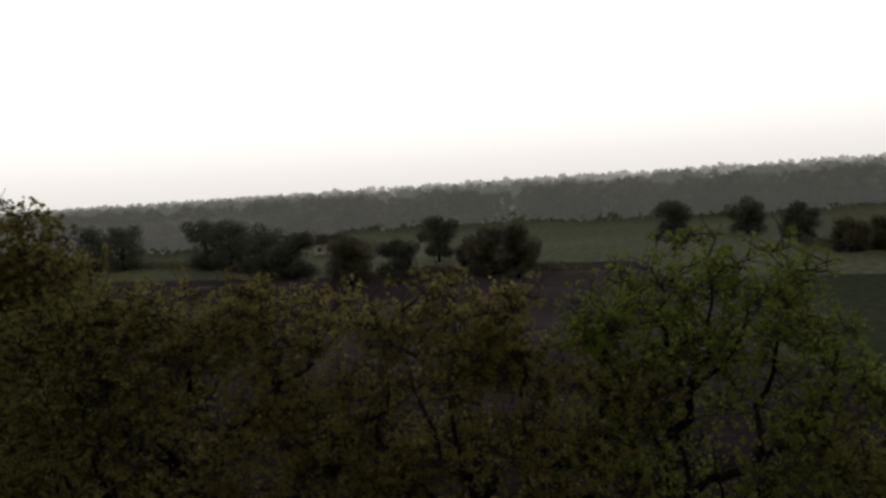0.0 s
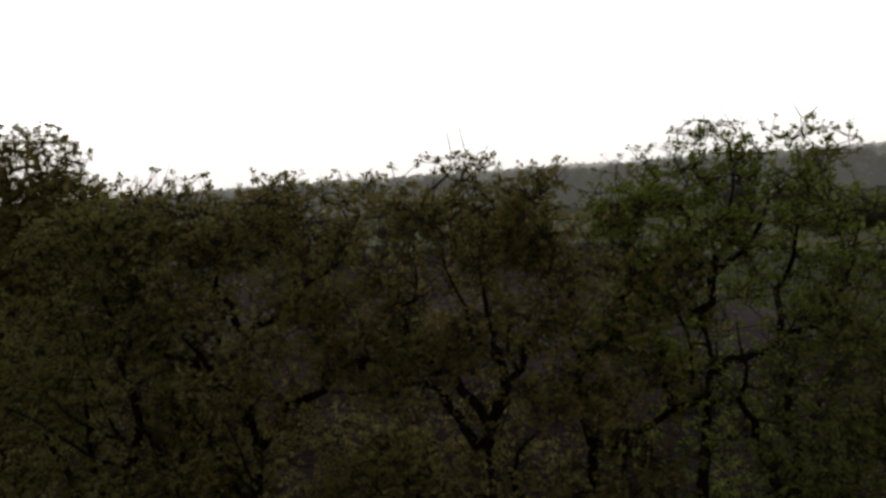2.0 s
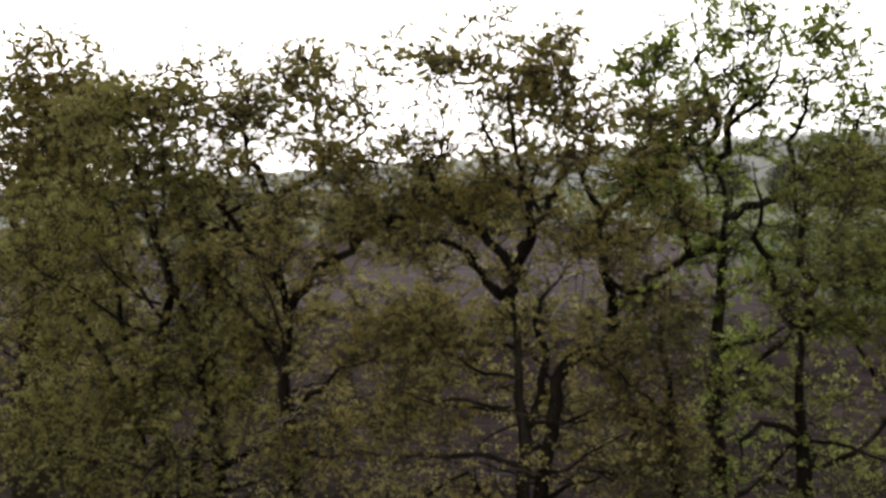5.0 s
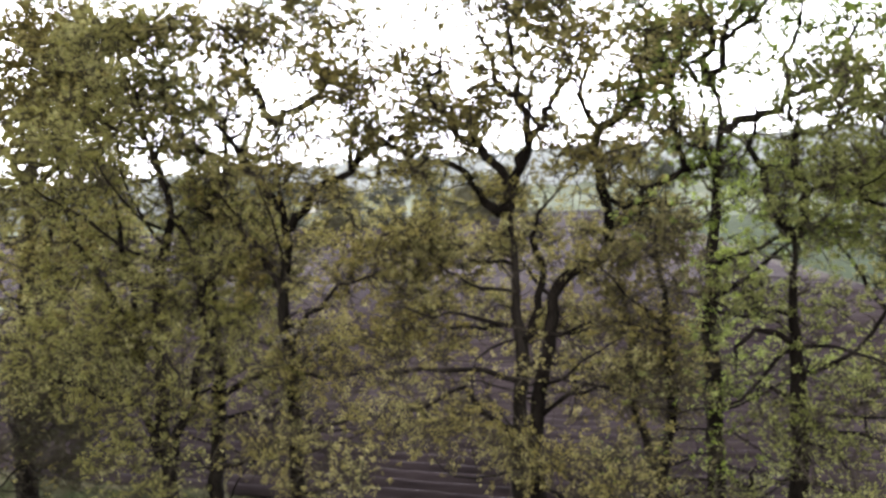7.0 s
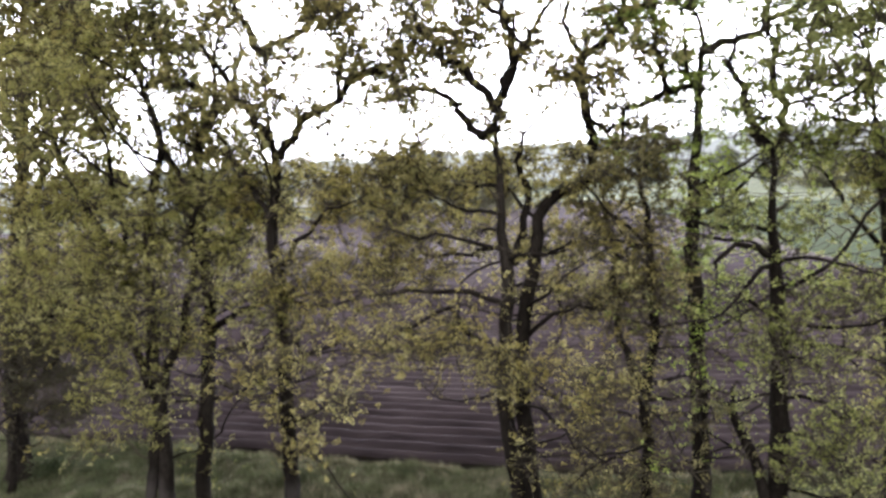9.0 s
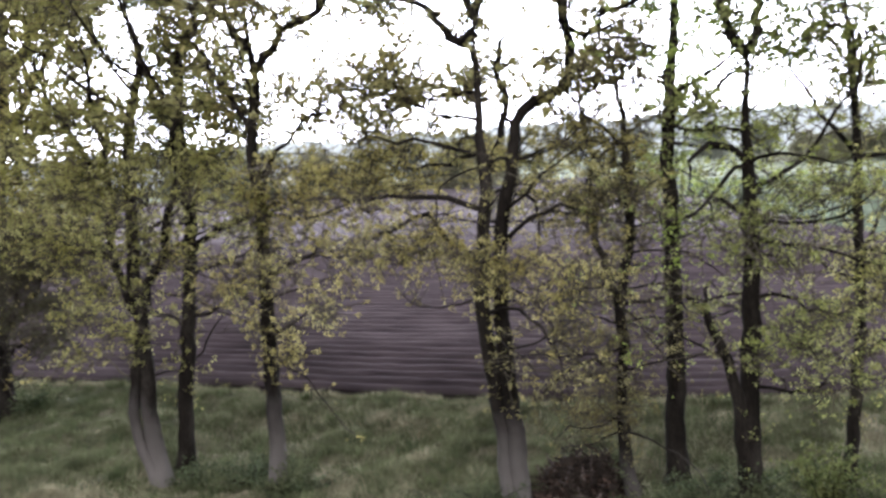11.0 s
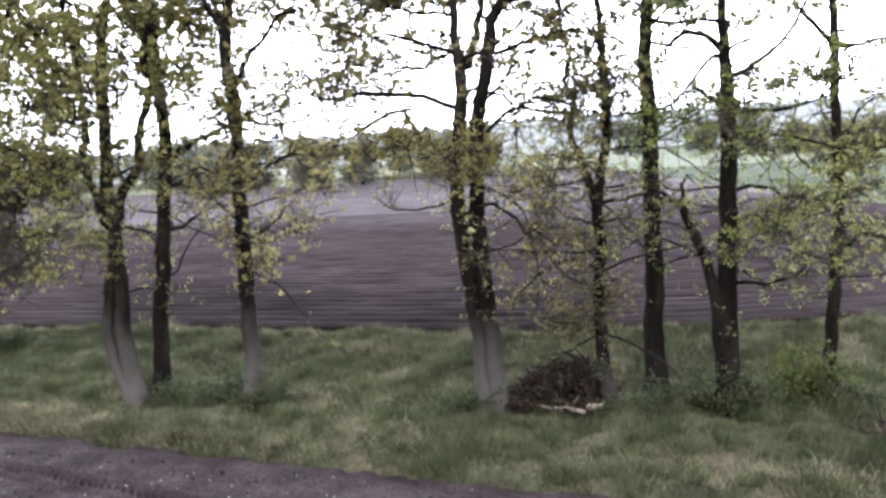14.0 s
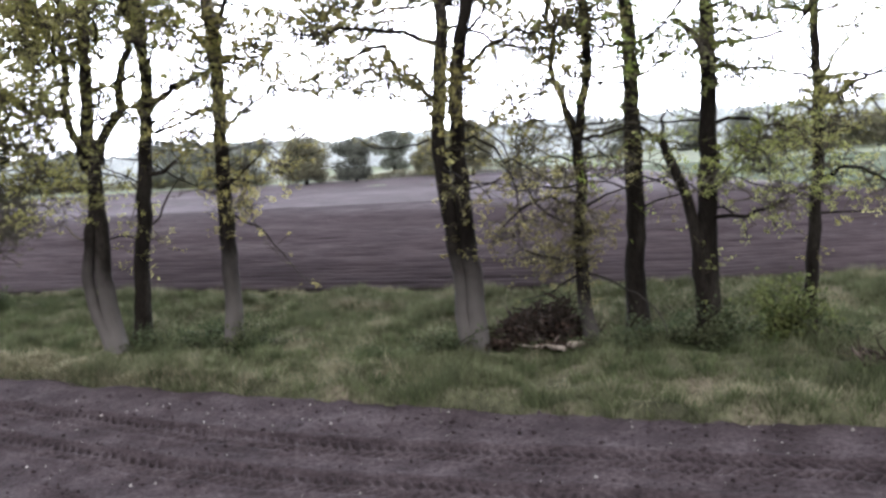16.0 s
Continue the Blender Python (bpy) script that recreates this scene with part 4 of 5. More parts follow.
oak("tall straight green-leaved oak with a dark trunk", -1.15, 17.0,
    [(0.215, 0.085, 0.72, [(-1.18, -0.1), (-1.17, 2.1), (-1.15, 4.0), (-1.15, 5.8), (-1.2, 7.3), (-1.14, 8.5), (-1.05, 9.6), (-0.95, 10.7, -0.2), (-0.87, 11.25, -0.3), (-0.96, 11.85, -0.3), (-1.08, 12.1, -0.3)])],
    [(0.085, 0.03, 0.2, [(-1.08, 12.05, -0.3), (-1.13, 12.5, -0.2), (-1.0, 13.0, 0), (-1.3, 13.9, 0.3), (-1.3, 14.8, 0.5)]),
     (0.085, 0.03, 0.2, [(-1.05, 12.05, -0.3), (-0.81, 12.36, -0.1), (-0.75, 12.95, 0), (-0.4, 13.7, 0.4), (-0.4, 14.8, 0.7)]),
     (0.05, 0.02, 0.2, [(-0.75, 12.9, 0), (-0.1, 13.5, 0.3), (0.2, 14.5, 0.6)]),
     (0.065, 0.028, 0.3, [(-1.0, 10.6, -0.2), (-1.54, 10.5, -0.6), (-2.05, 10.36, -1), (-2.29, 10.14, -1.2), (-2.4, 9.7, -1.3), (-2.5, 9.2, -1.3)]),
     (0.06, 0.025, 0.2, [(-1.57, 10.5, -0.6), (-1.58, 10.9, -0.6), (-1.66, 11.43, -0.6), (-1.62, 11.95, -0.5), (-1.73, 12.33, -0.5), (-1.98, 12.8, -0.4), (-2.2, 13.9, -0.2)]),
     (0.03, 0.012, 0.2, [(-1.68, 11.4, -0.6), (-2.1, 11.7, -0.7), (-2.5, 12.2, -0.8)]),
     (0.085, 0.03, 0.2, [(-0.9, 11.2, -0.3), (-0.48, 11.25, -0.2), (-0.04, 11.44, 0), (0.4, 11.73, 0.1), (0.96, 11.95, 0.2), (1.5, 12.6, 0.4), (1.7, 13.6, 0.5)]),
     (0.06, 0.02, 0.2, [(0.3, 11.7, 0.1), (0.4, 12.5, 0.4), (0.7, 13.4, 0.7), (0.8, 14.2, 0.8)]),
     (0.045, 0.016, 0.2, [(-1.1, 8.4), (-0.2, 9.0, -0.8), (0.6, 9.6, -1.2)])],
    [(-0.5, 14.0, 0.5, 2.5, 1.65, 1.8, 260), (-1.9, 12.3, -0.2, 1.3, 1.5, 1.2, 80), (1.0, 12.6, 0.6, 1.4, 1.5, 1.3, 90), (-0.9, 9.8, 0.5, 1.8, 1.4, 1.3, 110), (-1.1, 6.4, 0, 1.1, 1.7, 1.0, 40)],
    LEAF_GREEN, 17, extra=7, extra_z=(7, 11), extra_len=3.4, low=3.0, shoots=40, shoot_z=(2, 9))

oak("green-leaved oak with a crooked low side stem", 0.3, 16.0,
    [(0.21, 0.10, 0.75, [(0.3, -0.1), (0.28, 1.2), (0.28, 2.3), (0.3, 3.4), (0.35, 4.75), (0.32, 5.85), (0.28, 7.0), (0.27, 8.0), (0.33, 8.75), (0.37, 9.2)]),
     (0.15, 0.07, 1.0, [(0.2, -0.1, -0.1), (0.15, 1.2, -0.12), (0.02, 2.6, -0.12), (-0.26, 3.45, -0.12), (-0.45, 3.95, -0.1), (-0.58, 4.22, -0.1)])],
    [(0.055, 0.02, 0.6, [(-0.56, 4.2, -0.1), (-0.79, 4.32, 0.0), (-1.0, 4.36, 0.2), (-1.3, 4.3, 0.4)]),
     (0.035, 0.012, 0.3, [(-0.6, 4.22, -0.1), (-0.52, 4.65, -0.2), (-0.42, 4.8, -0.2), (-0.2, 4.6, -0.3)]),
     (0.034, 0.012, 0.3, [(0.35, 4.4), (1.0, 4.45, -0.4), (1.5, 4.25, -0.7), (2.0, 4.35, -0.9)]),
     (0.09, 0.03, 0.2, [(0.37, 9.1), (0.19, 9.55), (0.05, 9.8), (-0.08, 10.4), (-0.22, 10.85), (-0.2, 11.4), (-0.4, 12.2)]),
     (0.09, 0.03, 0.2, [(0.37, 9.1), (0.57, 9.54), (0.62, 9.95), (0.49, 10.16), (0.49, 10.6), (0.46, 11.1), (0.4, 11.6), (0.6, 12.4)]),
     (0.028, 0.012, 0.2, [(0.6, 10.0), (1.1, 10.1, -0.2), (1.6, 10.1, -0.3), (2.1, 10.6, -0.4)]),
     (0.06, 0.02, 0.3, [(0.3, 7.1), (-0.3, 7.5, -0.4), (-0.7, 7.2, -0.6), (-0.75, 6.7, -0.7)]),
     (0.05, 0.018, 0.3, [(0.33, 6.0), (-0.2, 6.5, -0.4), (-0.35, 6.0, -0.5)]),
     (0.04, 0.016, 0.2, [(0.33, 6.4), (1.2, 7.2, -0.3), (2.0, 8.4, -0.5), (2.4, 9.6, -0.5)]),
     (0.035, 0.014, 0.2, [(0.3, 2.6), (1.1, 2.7, -0.6), (1.9, 3.2, -1.0)])],
    [(0.9, 10.8, -0.2, 1.6, 1.7, 1.4, 140), (1.6, 8.4, 0.4, 1.6, 1.5, 1.2, 60), (0.2, 8.0, 0.5, 1.5, 1.2, 1.0, 40), (0.9, 5.8, -0.4, 1.4, 1.2, 1.0, 60), (1.4, 3.6, -0.7, 1.2, 1.0, 0.9, 50)],
    LEAF_SPRING, 18, extra=6, extra_z=(4.6, 9.0), extra_len=2.8, low=1.8, shoots=110, shoot_z=(1.2, 9))

oak("slender olive-leaved oak with a thin trunk", 2.3, 16.9,
    [(0.125, 0.04, 0.4, [(2.25, -0.1), (2.3, 2.2), (2.4, 4.2), (2.35, 6.4), (2.25, 8.6), (2.1, 10.4), (1.9, 12.4)])],
    [(0.05, 0.015, 0.2, [(2.4, 4.6), (3.2, 5.2, -0.4), (4.0, 5.4, -0.6)]),
     (0.05, 0.015, 0.2, [(2.3, 7.0), (1.5, 8.2, 0.3), (1.0, 9.4, 0.4)]),
     (0.05, 0.015, 0.2, [(2.2, 8.6), (3.1, 9.8, -0.2), (3.6, 11.2, -0.2)]),
     (0.05, 0.015, 0.2, [(2.35, 3.2), (3.1, 3.4, -0.6), (3.7, 3.0, -0.9)])],
    [(2.3, 11.0, 0, 1.5, 2.0, 1.3, 115), (2.5, 7.6, 0, 1.5, 1.8, 1.2, 70), (2.9, 4.4, -0.4, 1.2, 1.4, 1.0, 50)],
    LEAF_OLIVE, 19, extra=6, extra_z=(4, 12), extra_len=2.5, low=1.2, shoots=60, shoot_z=(1.2, 8))

oak("green-leaved oak at the far end of the row", 5.6, 17.2,
    [(0.2, 0.06, 0.4, [(5.6, -0.1), (5.5, 3.0), (5.6, 6.0), (5.3, 9.0), (5.0, 12.0)])],
    [(0.08, 0.02, 0.2, [(5.5, 5.0), (4.6, 6.4, -0.2), (4.0, 8.2, -0.3), (3.6, 10.0, -0.3)]),
     (0.08, 0.02, 0.2, [(5.6, 7.0), (6.6, 8.4), (7.2, 10.4)]),
     (0.08, 0.02, 0.2, [(5.3, 9.0), (4.4, 10.4, 0.2), (4.0, 12.0, 0.2)])],
    [(5.2, 10.5, 0, 2.2, 2.4, 1.8, 110), (5.4, 6.5, 0, 2.0, 2.2, 1.6, 60)],
    LEAF_SPRING, 20, extra=6, extra_z=(3, 11.5))

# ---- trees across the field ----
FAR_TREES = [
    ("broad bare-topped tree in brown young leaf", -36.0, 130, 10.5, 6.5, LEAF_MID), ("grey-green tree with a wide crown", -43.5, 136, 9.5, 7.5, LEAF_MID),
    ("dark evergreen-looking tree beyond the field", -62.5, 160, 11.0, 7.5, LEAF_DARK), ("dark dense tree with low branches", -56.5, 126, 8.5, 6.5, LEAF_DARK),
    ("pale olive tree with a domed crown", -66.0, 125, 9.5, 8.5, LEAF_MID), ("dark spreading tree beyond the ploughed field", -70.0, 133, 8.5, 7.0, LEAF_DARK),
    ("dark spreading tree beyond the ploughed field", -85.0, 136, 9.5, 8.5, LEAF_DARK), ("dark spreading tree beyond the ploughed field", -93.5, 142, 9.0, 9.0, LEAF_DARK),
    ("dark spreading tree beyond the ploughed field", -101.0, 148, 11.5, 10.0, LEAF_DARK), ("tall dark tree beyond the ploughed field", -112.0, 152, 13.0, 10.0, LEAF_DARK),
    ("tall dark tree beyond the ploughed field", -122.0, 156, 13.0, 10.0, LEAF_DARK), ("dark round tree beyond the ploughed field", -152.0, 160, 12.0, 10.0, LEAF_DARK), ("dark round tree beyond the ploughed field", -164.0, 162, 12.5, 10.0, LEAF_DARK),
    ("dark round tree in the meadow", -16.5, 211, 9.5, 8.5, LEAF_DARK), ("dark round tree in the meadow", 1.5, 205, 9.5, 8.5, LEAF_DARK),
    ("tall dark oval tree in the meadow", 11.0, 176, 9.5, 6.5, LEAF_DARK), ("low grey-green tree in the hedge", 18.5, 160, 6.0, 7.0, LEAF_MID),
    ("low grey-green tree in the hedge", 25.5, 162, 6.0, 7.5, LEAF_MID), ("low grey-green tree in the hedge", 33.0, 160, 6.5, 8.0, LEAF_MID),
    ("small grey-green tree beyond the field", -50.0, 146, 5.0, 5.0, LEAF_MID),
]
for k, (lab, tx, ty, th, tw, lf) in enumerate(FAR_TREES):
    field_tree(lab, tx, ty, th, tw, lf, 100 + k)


def woods(name, label, count, xr, yr, hr, seed, sprays, size, leaf):
    """Woodland: very many crowns of leaf sprays in one sheet of stuff."""
    rng = np.random.default_rng(seed)
    pts, szs = [], []
    for _ in range(count):
        x, y = rng.uniform(*xr), rng.uniform(*yr)
        h, w = rng.uniform(*hr), rng.uniform(3.2, 6.0)
        d = unit(rng.standard_normal((sprays, 3)))
        d[:, 2] = np.where(rng.uniform(size=sprays) < 0.75, np.abs(d[:, 2]), d[:, 2])
        c = np.array([x, y, h * 0.6])
        pts.append(c + d * rng.uniform(0.75, 1.1, (sprays, 1)) * np.array([w, w, h * 0.4]))
        low = rng.uniform(size=(sprays // 3, 3)) * np.array([2 * w, 2 * w, h * 0.6]) + np.array([x - w, y - w, 0.3])
        pts.append(np.concatenate([low, low + rng.standard_normal(low.shape)]))
    v, f = leaves(np.concatenate(pts), size, rng, long=1.1)
    return tagged(mesh_object(name, v, f, leaf), label, "woods", "", "stuff")


# woods whose distance haze sits in leaf colour and glow
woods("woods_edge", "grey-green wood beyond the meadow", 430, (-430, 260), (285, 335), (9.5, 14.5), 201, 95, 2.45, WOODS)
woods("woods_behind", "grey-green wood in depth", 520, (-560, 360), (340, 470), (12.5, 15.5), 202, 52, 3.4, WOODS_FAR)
woods("woods_deep", "hazy grey-green wood far back", 560, (-900, 560), (480, 800), (13.5, 16), 205, 38, 5.2, WOODS_DEEP)
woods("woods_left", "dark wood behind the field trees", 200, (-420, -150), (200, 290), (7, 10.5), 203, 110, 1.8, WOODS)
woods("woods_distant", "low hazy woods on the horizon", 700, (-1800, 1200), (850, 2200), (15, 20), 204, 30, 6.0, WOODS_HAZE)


def hedge(name, label, points, width, h, n, seed, leaf):
    """Undergrowth along a line of plan points."""
    rng = np.random.default_rng(seed)
    q = np.array(points, float)
    u = rng.uniform(0, len(q) - 1, n)
    i = np.minimum(u.astype(int), len(q) - 2)
    c = q[i] + (q[i + 1] - q[i]) * (u - i)[:, None] + rng.standard_normal((n, 2)) * width / 3
    top = h * (0.7 + 0.45 * value_noise(c[:, 0], c[:, 1], 3.5, seed))
    p = np.stack([c[:, 0], c[:, 1], rng.uniform(0, 1, n) ** 0.8 * top], 1)
    v, f = leaves(p, 0.5, rng)
    return tagged(mesh_object(name, v, f, leaf), label, "hedge", "", "stuff")


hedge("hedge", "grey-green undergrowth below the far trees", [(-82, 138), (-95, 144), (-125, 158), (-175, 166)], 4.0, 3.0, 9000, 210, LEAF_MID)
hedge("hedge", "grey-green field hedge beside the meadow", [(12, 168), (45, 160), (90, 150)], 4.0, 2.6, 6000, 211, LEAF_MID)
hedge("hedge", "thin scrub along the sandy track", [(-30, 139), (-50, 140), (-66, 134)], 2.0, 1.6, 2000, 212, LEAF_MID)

# ---- farm building far behind the field ----
house = tagged(empty("farm_shed", -104.0, 187.0), "low white farm building under a tiled roof", "farm building")
hx, hy = -104.0, 187.0
bm = bmesh.new()
bmesh.ops.create_cube(bm, size=1, matrix=Matrix.Translation((0, 0, 1.5)) @ Matrix.Diagonal((9, 6, 3.0, 1)))
me = bpy.data.meshes.new("wall")
bm.to_mesh(me)
me.materials.append(RENDER_WHITE)
new("wall", me).parent = house
rv = [(-4.8, -3.3, 2.9), (4.8, -3.3, 2.9), (4.8, 0, 5.0), (-4.8, 0, 5.0), (4.8, 3.3, 2.9), (-4.8, 3.3, 2.9)]
rv = rv + [(a, b, c + 0.15) for a, b, c in rv]
rf = [(0, 1, 2, 3), (3, 2, 4, 5), (6, 9, 8, 7), (9, 11, 10, 8), (0, 6, 7, 1), (5, 4, 10, 11), (0, 3, 9, 6), (3, 5, 11, 9), (1, 7, 8, 2), (2, 8, 10, 4)]
part("roof", np.array(rv) + [hx, hy, 0], rf, ROOF, house)
for wx in (-2.8, 0.2, 2.9):
    bm = bmesh.new()
    bmesh.ops.create_cube(bm, size=1, matrix=Matrix.Translation((wx, -3.0, 1.5)) @ Matrix.Diagonal((1.1, 0.1, 1.2, 1)))
    me = bpy.data.meshes.new("window")
    bm.to_mesh(me)
    me.materials.append(ROOF)
    new("window", me).parent = house


# ---- brush pile, logs, bushes ----
def brush_pile(name, label, x, y, w, d, h, n, seed):
    rng = np.random.default_rng(seed)
    pile = tagged(empty(name, x, y), label, "brush pile")
    d_half = d * 0.47
    u = np.linspace(-1, 1, 22)
    U, V = np.meshgrid(u, u)
    R = np.sqrt(U ** 2 + V ** 2)
    lump = 0.72 + 0.5 * value_noise(x + U * w, y + V * d, 0.55, seed)
    Z = h * 0.8 * np.clip(1 - R ** 2.2, 0, 1) * lump + 0.06 * rng.standard_normal(U.shape) * (R < 1)
    i = np.arange(21)[:, None] * 22 + np.arange(21)[None]
    part("core", np.stack([x + U * w / 2, y + V * d / 2, Z - 0.02], -1).reshape(-1, 3), np.stack([i, i + 1, i + 23, i + 22], -1).reshape(-1, 4), BRUSH, pile)
    pieces = []
    for _ in range(n):
        a, r = rng.uniform(0, 6.283), rng.uniform(0, 1) ** 0.6
        px, py = x + math.cos(a) * r * w * 0.48, y + math.sin(a) * r * d * 0.48
        pz = h * max(0.05, 1 - r ** 2.2) * rng.uniform(0.45, 1.0) * (0.8 + 0.5 * float(value_noise(np.array([px]), np.array([py]), 0.45, seed)[0]))
        ln = wander((px, py, pz), (rng.standard_normal(), rng.standard_normal(), rng.uniform(-0.3, 0.35)), rng.uniform(0.2, 0.75), 4, rng, 0.35, -0.05)
        ln[:, 2] = np.maximum(ln[:, 2], 0.03)
        pieces.append(tube(ln, np.linspace(0.012 + 0.05 * rng.uniform() ** 2, 0.006, 5), 4))
    roots = []
    for _ in range(n // 9):
        a, r = rng.uniform(0, 6.283), rng.uniform(0.2, 1) ** 0.6
        px, py = x + math.cos(a) * r * w * 0.46, y + math.sin(a) * r * d * 0.46
        ln = wander((px, py, h * max(0.1, 1 - r ** 2.2) * rng.uniform(0.5, 0.9)), (rng.standard_normal(), rng.standard_normal(), rng.uniform(-0.1, 0.9)), rng.uniform(0.25, 0.6), 5, rng, 0.4, 0.0)
        ln[:, 2] = np.maximum(ln[:, 2], 0.04)
        roots.append(tube(ln, np.linspace(rng.uniform(0.03, 0.07), 0.015, 6), 6, rng, 0.12))
    tagged(part("rootwork", *joined(roots), BRUSH_ROOT, pile), "crooked grey-brown root stubs", kind="stuff")
    d = unit(rng.standard_normal((n * 3, 3)))
    d[:, 2] = np.abs(d[:, 2])
    at = np.array([x, y, 0.02]) + d * np.array([w * 0.5, d_half * 1.15, h * 0.7]) * rng.uniform(0.6, 1.06, (n * 3, 1))
    apron = np.stack([x + rng.uniform(-0.45, 0.5, n) * w, y - d_half * rng.uniform(0.7, 1.7, n), rng.uniform(0.1, 0.22, n)], 1)
    tagged(part("litter", *leaves(np.concatenate([at, apron]), 0.10, rng), BRUSH_LEAF, pile), kind="stuff")
    tagged(part("brushwood", *joined(pieces), BRUSH, pile), kind="stuff")
    return pile


brush_pile("brush_pile", "dark heap of dead brushwood and roots by the oak", -3.15, 16.2, 2.3, 1.4, 0.95, 640, 31)
brush_pile("brush_pile", "low dark heap of rotten brush in the grass", 3.4, 14.5, 1.7, 0.9, 0.35, 120, 32)

rng = np.random.default_rng(40)
for lx, ly, a, ln, r in [(-3.0, 15.22, 12, 0.5, 0.045), (-2.68, 15.12, -28, 0.42, 0.05), (-2.32, 15.3, 25, 0.36, 0.07), (-3.45, 15.35, -25, 0.5, 0.035), (-2.5, 15.42, 60, 0.3, 0.05)]:
    c, s = math.cos(radians(a)), math.sin(radians(a))
    p = np.linspace(-0.5, 0.5, 7)[:, None] * ln * np.array([c, s, 0.0]) + np.array([lx, ly, 0.1 + r])
    p = np.concatenate([p[:1], p, p[-1:]])
    v, f = tube(p + rng.standard_normal(p.shape) * 0.006, [0.002, *[r] * 7, 0.002], 9, rng, 0.05)
    tagged(mesh_object("log", v, f, LOG, None, True), "short pale sawn log lying before the brush pile", "log", "pale logs")


def bush(label, x, y, w, h, leaf, seed, n=1500, size=0.09):
    rng = np.random.default_rng(seed)
    ob = tagged(empty("bush", x, y), label, "bush", "bushes at the tree feet")
    pieces, spots = [], []
    for _ in range(26):
        way = np.array([rng.standard_normal() * w * 0.55, rng.standard_normal() * w * 0.45, h * rng.uniform(0.5, 1.1)])
        s = wander((x + rng.uniform(-0.1, 0.1), y + rng.uniform(-0.1, 0.1), 0.0), way, np.linalg.norm(way), 7, rng, 0.18, 0.0)
        s[:, 2] = np.maximum(s[:, 2], 0.02)
        pieces.append(tube(s, np.linspace(0.016, 0.004, len(s)), 4))
        q = s[rng.integers(2, len(s), n // 26)] + rng.standard_normal((n // 26, 3)) * 0.11
        spots.append(q[q[:, 2] > 0.03])
    tagged(part("stemwork", *joined(pieces), BARK, ob), kind="stuff")
    tagged(part("foliage", *leaves(np.concatenate(spots), size, rng), leaf, ob), kind="stuff")
    return ob


bush("leafy yellow-green bush beside a slender oak", 1.68, 16.1, 0.62, 1.2, WEED_BRIGHT, 51, 2600, 0.085)
bush("low green bush at the foot of an oak", 0.25, 15.7, 0.75, 0.8, WEED, 52, 2200, 0.075)
bush("low dark bramble at the foot of an oak", -9.75, 14.85, 1.1, 0.55, WEED, 53, 2600, 0.07)
bush("low dark bramble between two oaks", -10.9, 15.2, 0.9, 0.4, WEED, 58, 1500, 0.07)
bush("low dark bramble at the foot of an oak", -12.3, 15.3, 1.3, 0.42, WEED, 54, 2200, 0.07)
bush("low green weeds at the foot of a broad oak", -5.25, 15.0, 0.9, 0.42, WEED, 55, 1500, 0.07)
bush("low green weeds between two oaks", -0.6, 16.2, 1.4, 0.45, WEED, 56, 2000, 0.07)
bush("low green weeds by the thin oak", -1.6, 15.4, 0.9, 0.42, WEED, 57, 1500, 0.07)
bush("dark sprawling bramble at the row's far end", -21.9, 19.0, 1.8, 0.6, WEED, 59, 2600, 0.09)
bush("low green weeds below the slender oak", 2.6, 15.9, 1.2, 0.4, WEED, 60, 1500, 0.07)


# ---- grass and stones ----
def grass(name, label, n, xr, yr, seed):
    rng = np.random.default_rng(seed)
    x, y = rng.uniform(*xr, n), rng.uniform(*yr, n)
    tall = 0.5 + 0.5 * value_noise(x, y, 1.1, 21) + 0.35 * value_noise(x, y, 0.35, 22)
    keep = rng.uniform(size=n) < 0.45 + 0.5 * np.clip(tall, 0, 1)
    x, y, tall = x[keep], y[keep], tall[keep]
    z = verge_height(x, y) - 0.01
    h = (0.05 + 0.27 * np.clip(tall, 0.0, 1.3) ** 1.6) * rng.uniform(0.6, 1.4, len(x))
    a = rng.uniform(0, 6.283, len(x))
    w = rng.uniform(0.006, 0.014, len(x))
    lean = h * rng.uniform(0.15, 0.7, len(x))
    b = rng.uniform(0, 6.283, len(x))
    keep = (y > front_edge(x) + 0.02) & (y < back_edge(x) - 0.05)
    x, y, z, h, a, w, lean, b = (q[keep] for q in (x, y, z, h, a, w, lean, b))
    p = np.stack([x, y, z], -1)
    s = np.stack([np.cos(a) * w, np.sin(a) * w, 0 * w], -1)
    tip = p + np.stack([np.cos(b) * lean, np.sin(b) * lean, h], -1)
    v = np.stack([p - s, p + s, tip], 1).reshape(-1, 3)
    return tagged(mesh_object(name, v, np.arange(len(v)).reshape(-1, 3), GRASS), label, "grass", "", "stuff")


edge_rng = np.random.default_rng(62)
ex = edge_rng.uniform(-60, 14, 26000)
ey = back_edge(ex) - 0.42 + 0.16 * edge_rng.standard_normal(26000) + 0.06 * value_noise(ex, ex * 0, 0.8, 63)
eh, ea = edge_rng.uniform(0.08, 0.26, 26000), edge_rng.uniform(0, 6.283, 26000)
ep = np.stack([ex, ey, verge_height(ex, ey) - 0.01], -1)
es = np.stack([np.cos(ea), np.sin(ea), 0 * ea], -1) * 0.014
et = ep + np.stack([np.sin(ea) * eh * 0.6, -np.cos(ea) * eh * 0.6, eh], -1)
tagged(mesh_object("dry_grass", np.stack([ep - es, ep + es, et], 1).reshape(-1, 3), np.arange(78000).reshape(-1, 3), STRAW), "pale dry grass along the field's edge", "grass", "", "stuff")

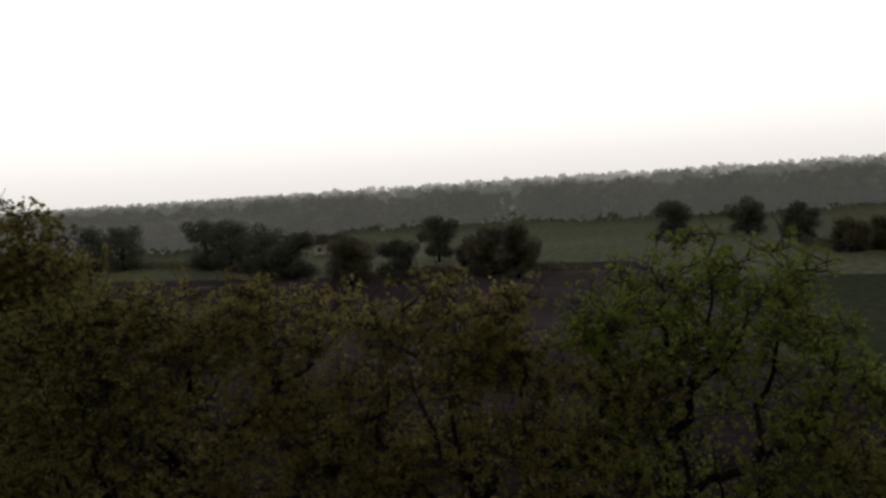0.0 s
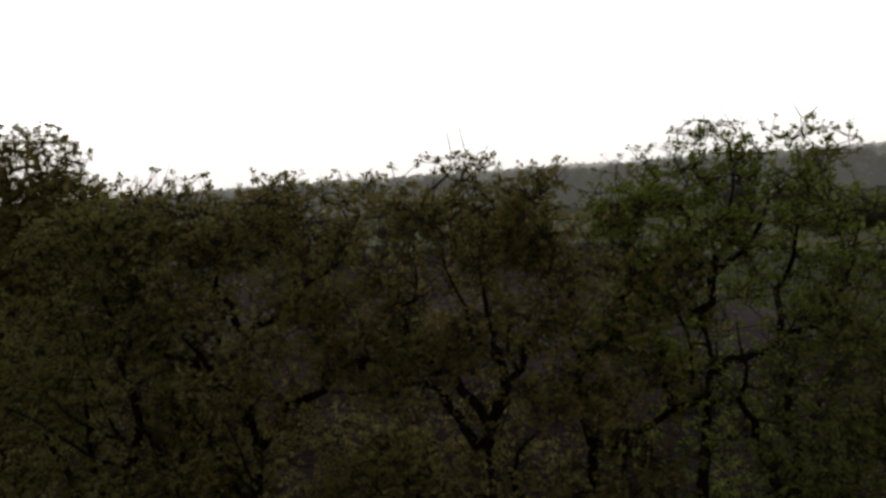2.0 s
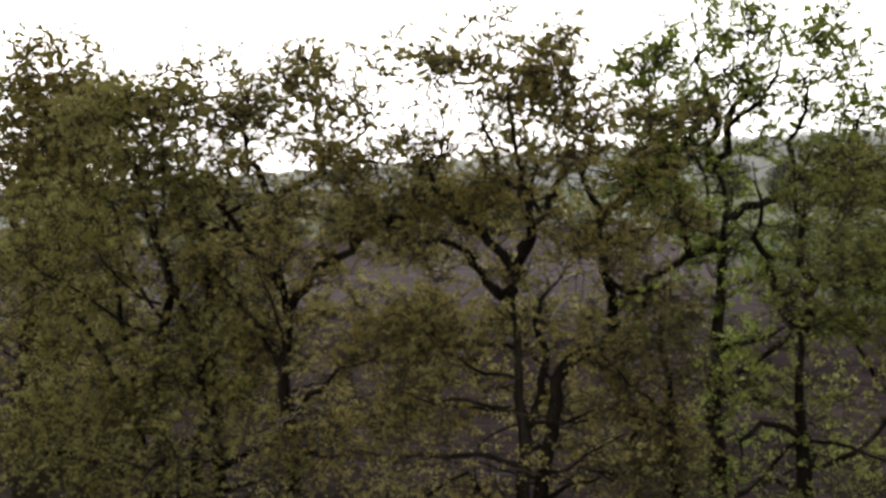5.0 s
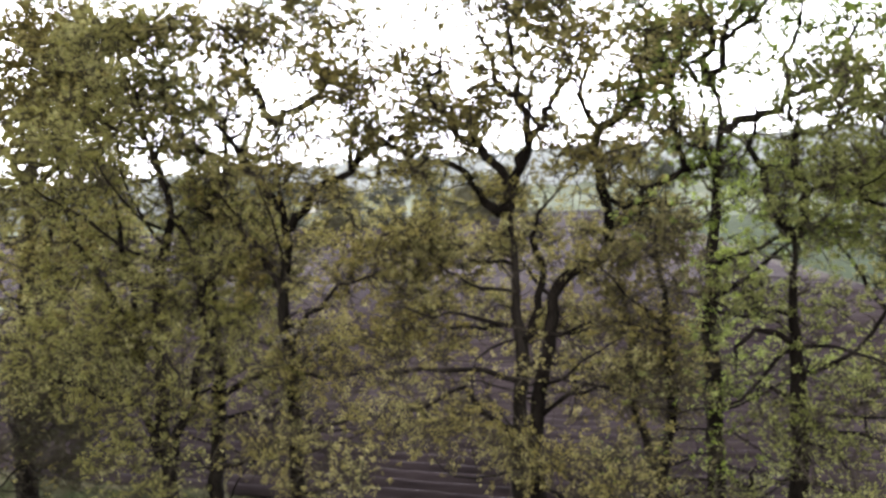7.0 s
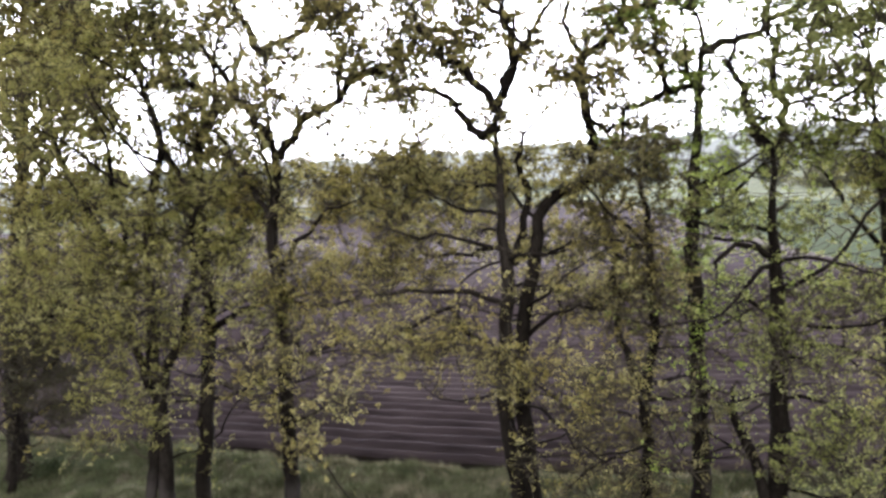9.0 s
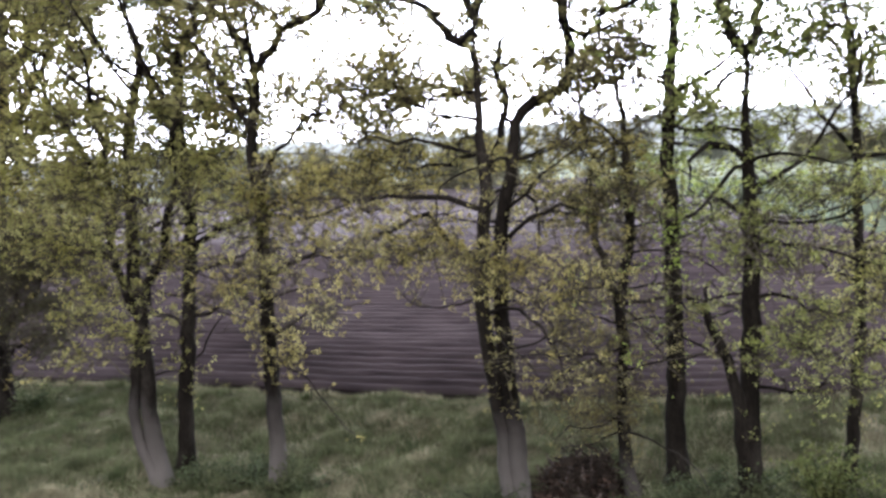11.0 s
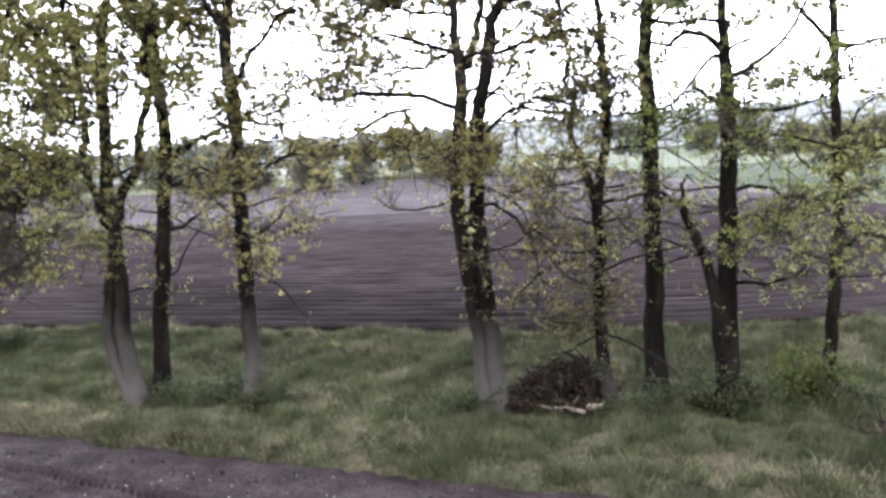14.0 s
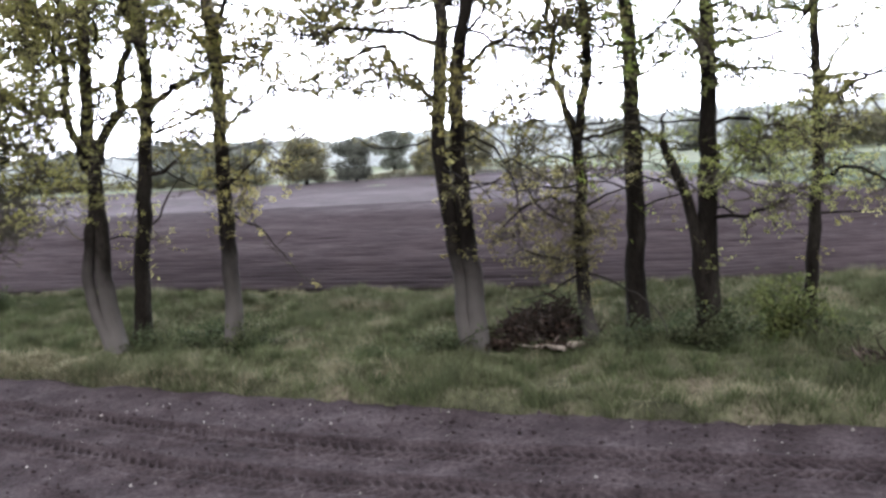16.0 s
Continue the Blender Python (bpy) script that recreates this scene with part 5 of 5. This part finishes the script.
straw_rng = np.random.default_rng(64)
for px, py, wx, wy, count in ((-15.6, 13.5, 1.5, 0.35, 5200), (-13.4, 13.15, 1.0, 0.25, 2600), (-8.3, 15.3, 0.8, 0.4, 1800), (-6.6, 13.4, 1.2, 0.3, 1500), (-11.5, 12.7, 2.5, 0.15, 2600), (0.8, 12.6, 0.9, 0.25, 1100), (-7.5, 19.6, 1.6, 0.9, 3400), (-12.5, 18.6, 1.6, 0.9, 2600), (-2.6, 19.6, 1.6, 0.8, 3200), (1.8, 20.2, 1.4, 0.9, 2600)):
    sx, sy = px + wx * straw_rng.standard_normal(count), py + wy * straw_rng.standard_normal(count)
    on = sy > front_edge(sx) + 0.05
    sx, sy = sx[on], sy[on]
    sh, sa = straw_rng.uniform(0.08, 0.24, len(sx)), straw_rng.uniform(0, 6.283, len(sx))
    sp = np.stack([sx, sy, verge_height(sx, sy)], -1)
    ss = np.stack([np.cos(sa), np.sin(sa), 0 * sa], -1) * 0.012
    st = sp + np.stack([np.sin(sa) * sh, -np.cos(sa) * sh, sh * 0.8], -1)
    tagged(mesh_object("dry_grass", np.stack([sp - ss, sp + ss, st], 1).reshape(-1, 3), np.arange(3 * len(sx)).reshape(-1, 3), STRAW), "pale dry grass lying in a patch", "grass", "", "stuff")

grass("grass", "long tufted green grass with pale dry patches", 360000, (-30, 9), (FRONT - 0.05, BACK + 3.7), 61)

rng = np.random.default_rng(66)
tx, ty = rng.uniform(-26, 8, 1500), rng.uniform(FRONT + 0.3, BACK - 0.1, 1500)
ty = ty + (back_edge(tx) - BACK) * np.clip((ty - 16) / 6, 0, 1)
q = np.repeat(np.arange(1500), 45)
x, y = tx[q] + rng.standard_normal(len(q)) * 0.09, ty[q] + rng.standard_normal(len(q)) * 0.09
a, b = rng.uniform(0, 6.283, len(q)), np.arctan2(y - ty[q], x - tx[q]) + rng.standard_normal(len(q)) * 0.5
h = (rng.uniform(0.12, 0.34, 1500)[q]) * rng.uniform(0.6, 1.2, len(q))
p = np.stack([x, y, verge_height(x, y) - 0.01], -1)
side = np.stack([np.cos(a), np.sin(a), 0 * a], -1) * 0.009
tip = p + np.stack([np.cos(b) * h * 0.5, np.sin(b) * h * 0.5, h], -1)
tagged(mesh_object("grass_tufts", np.stack([p - side, p + side, tip], 1).reshape(-1, 3), np.arange(3 * len(q)).reshape(-1, 3), TUFT), "fresh green tufts of rough grass", "grass", "", "stuff")

rng = np.random.default_rng(71)
octa = np.array([(1, 0, 0), (-1, 0, 0), (0, 1, 0), (0, -1, 0), (0, 0, 1), (0, 0, -1)], float)
octf = np.array([(0, 2, 4), (2, 1, 4), (1, 3, 4), (3, 0, 4), (2, 0, 5), (1, 2, 5), (3, 1, 5), (0, 3, 5)])
pieces = []
for _ in range(420):
    sx, sy = rng.uniform(-19, 7), rng.uniform(7, FRONT + 0.1)
    r = 0.007 + 0.022 * rng.uniform() ** 3
    c = np.array([sx, sy, float(front_height(np.array([sx]), np.array([sy]))[0]) + r * 0.4])
    pieces.append((c + octa * r * rng.uniform(0.6, 1.3, (6, 1)), octf))
tagged(mesh_object("stones", *joined(pieces), STONE), "small pale stones scattered on bare soil", "stones", "", "stuff")
pieces = []
for _ in range(2600):
    sx, sy = rng.uniform(-19, 7), rng.uniform(7, FRONT + 0.15)
    r = 0.012 + 0.035 * rng.uniform() ** 2.5
    c = np.array([sx, sy, float(front_height(np.array([sx]), np.array([sy]))[0]) + r * 0.3])
    pieces.append((c + octa * r * rng.uniform(0.6, 1.3, (6, 1)), octf))
tagged(mesh_object("clods", *joined(pieces), SOIL), "crumbled clods of dark soil", "soil", "", "stuff")
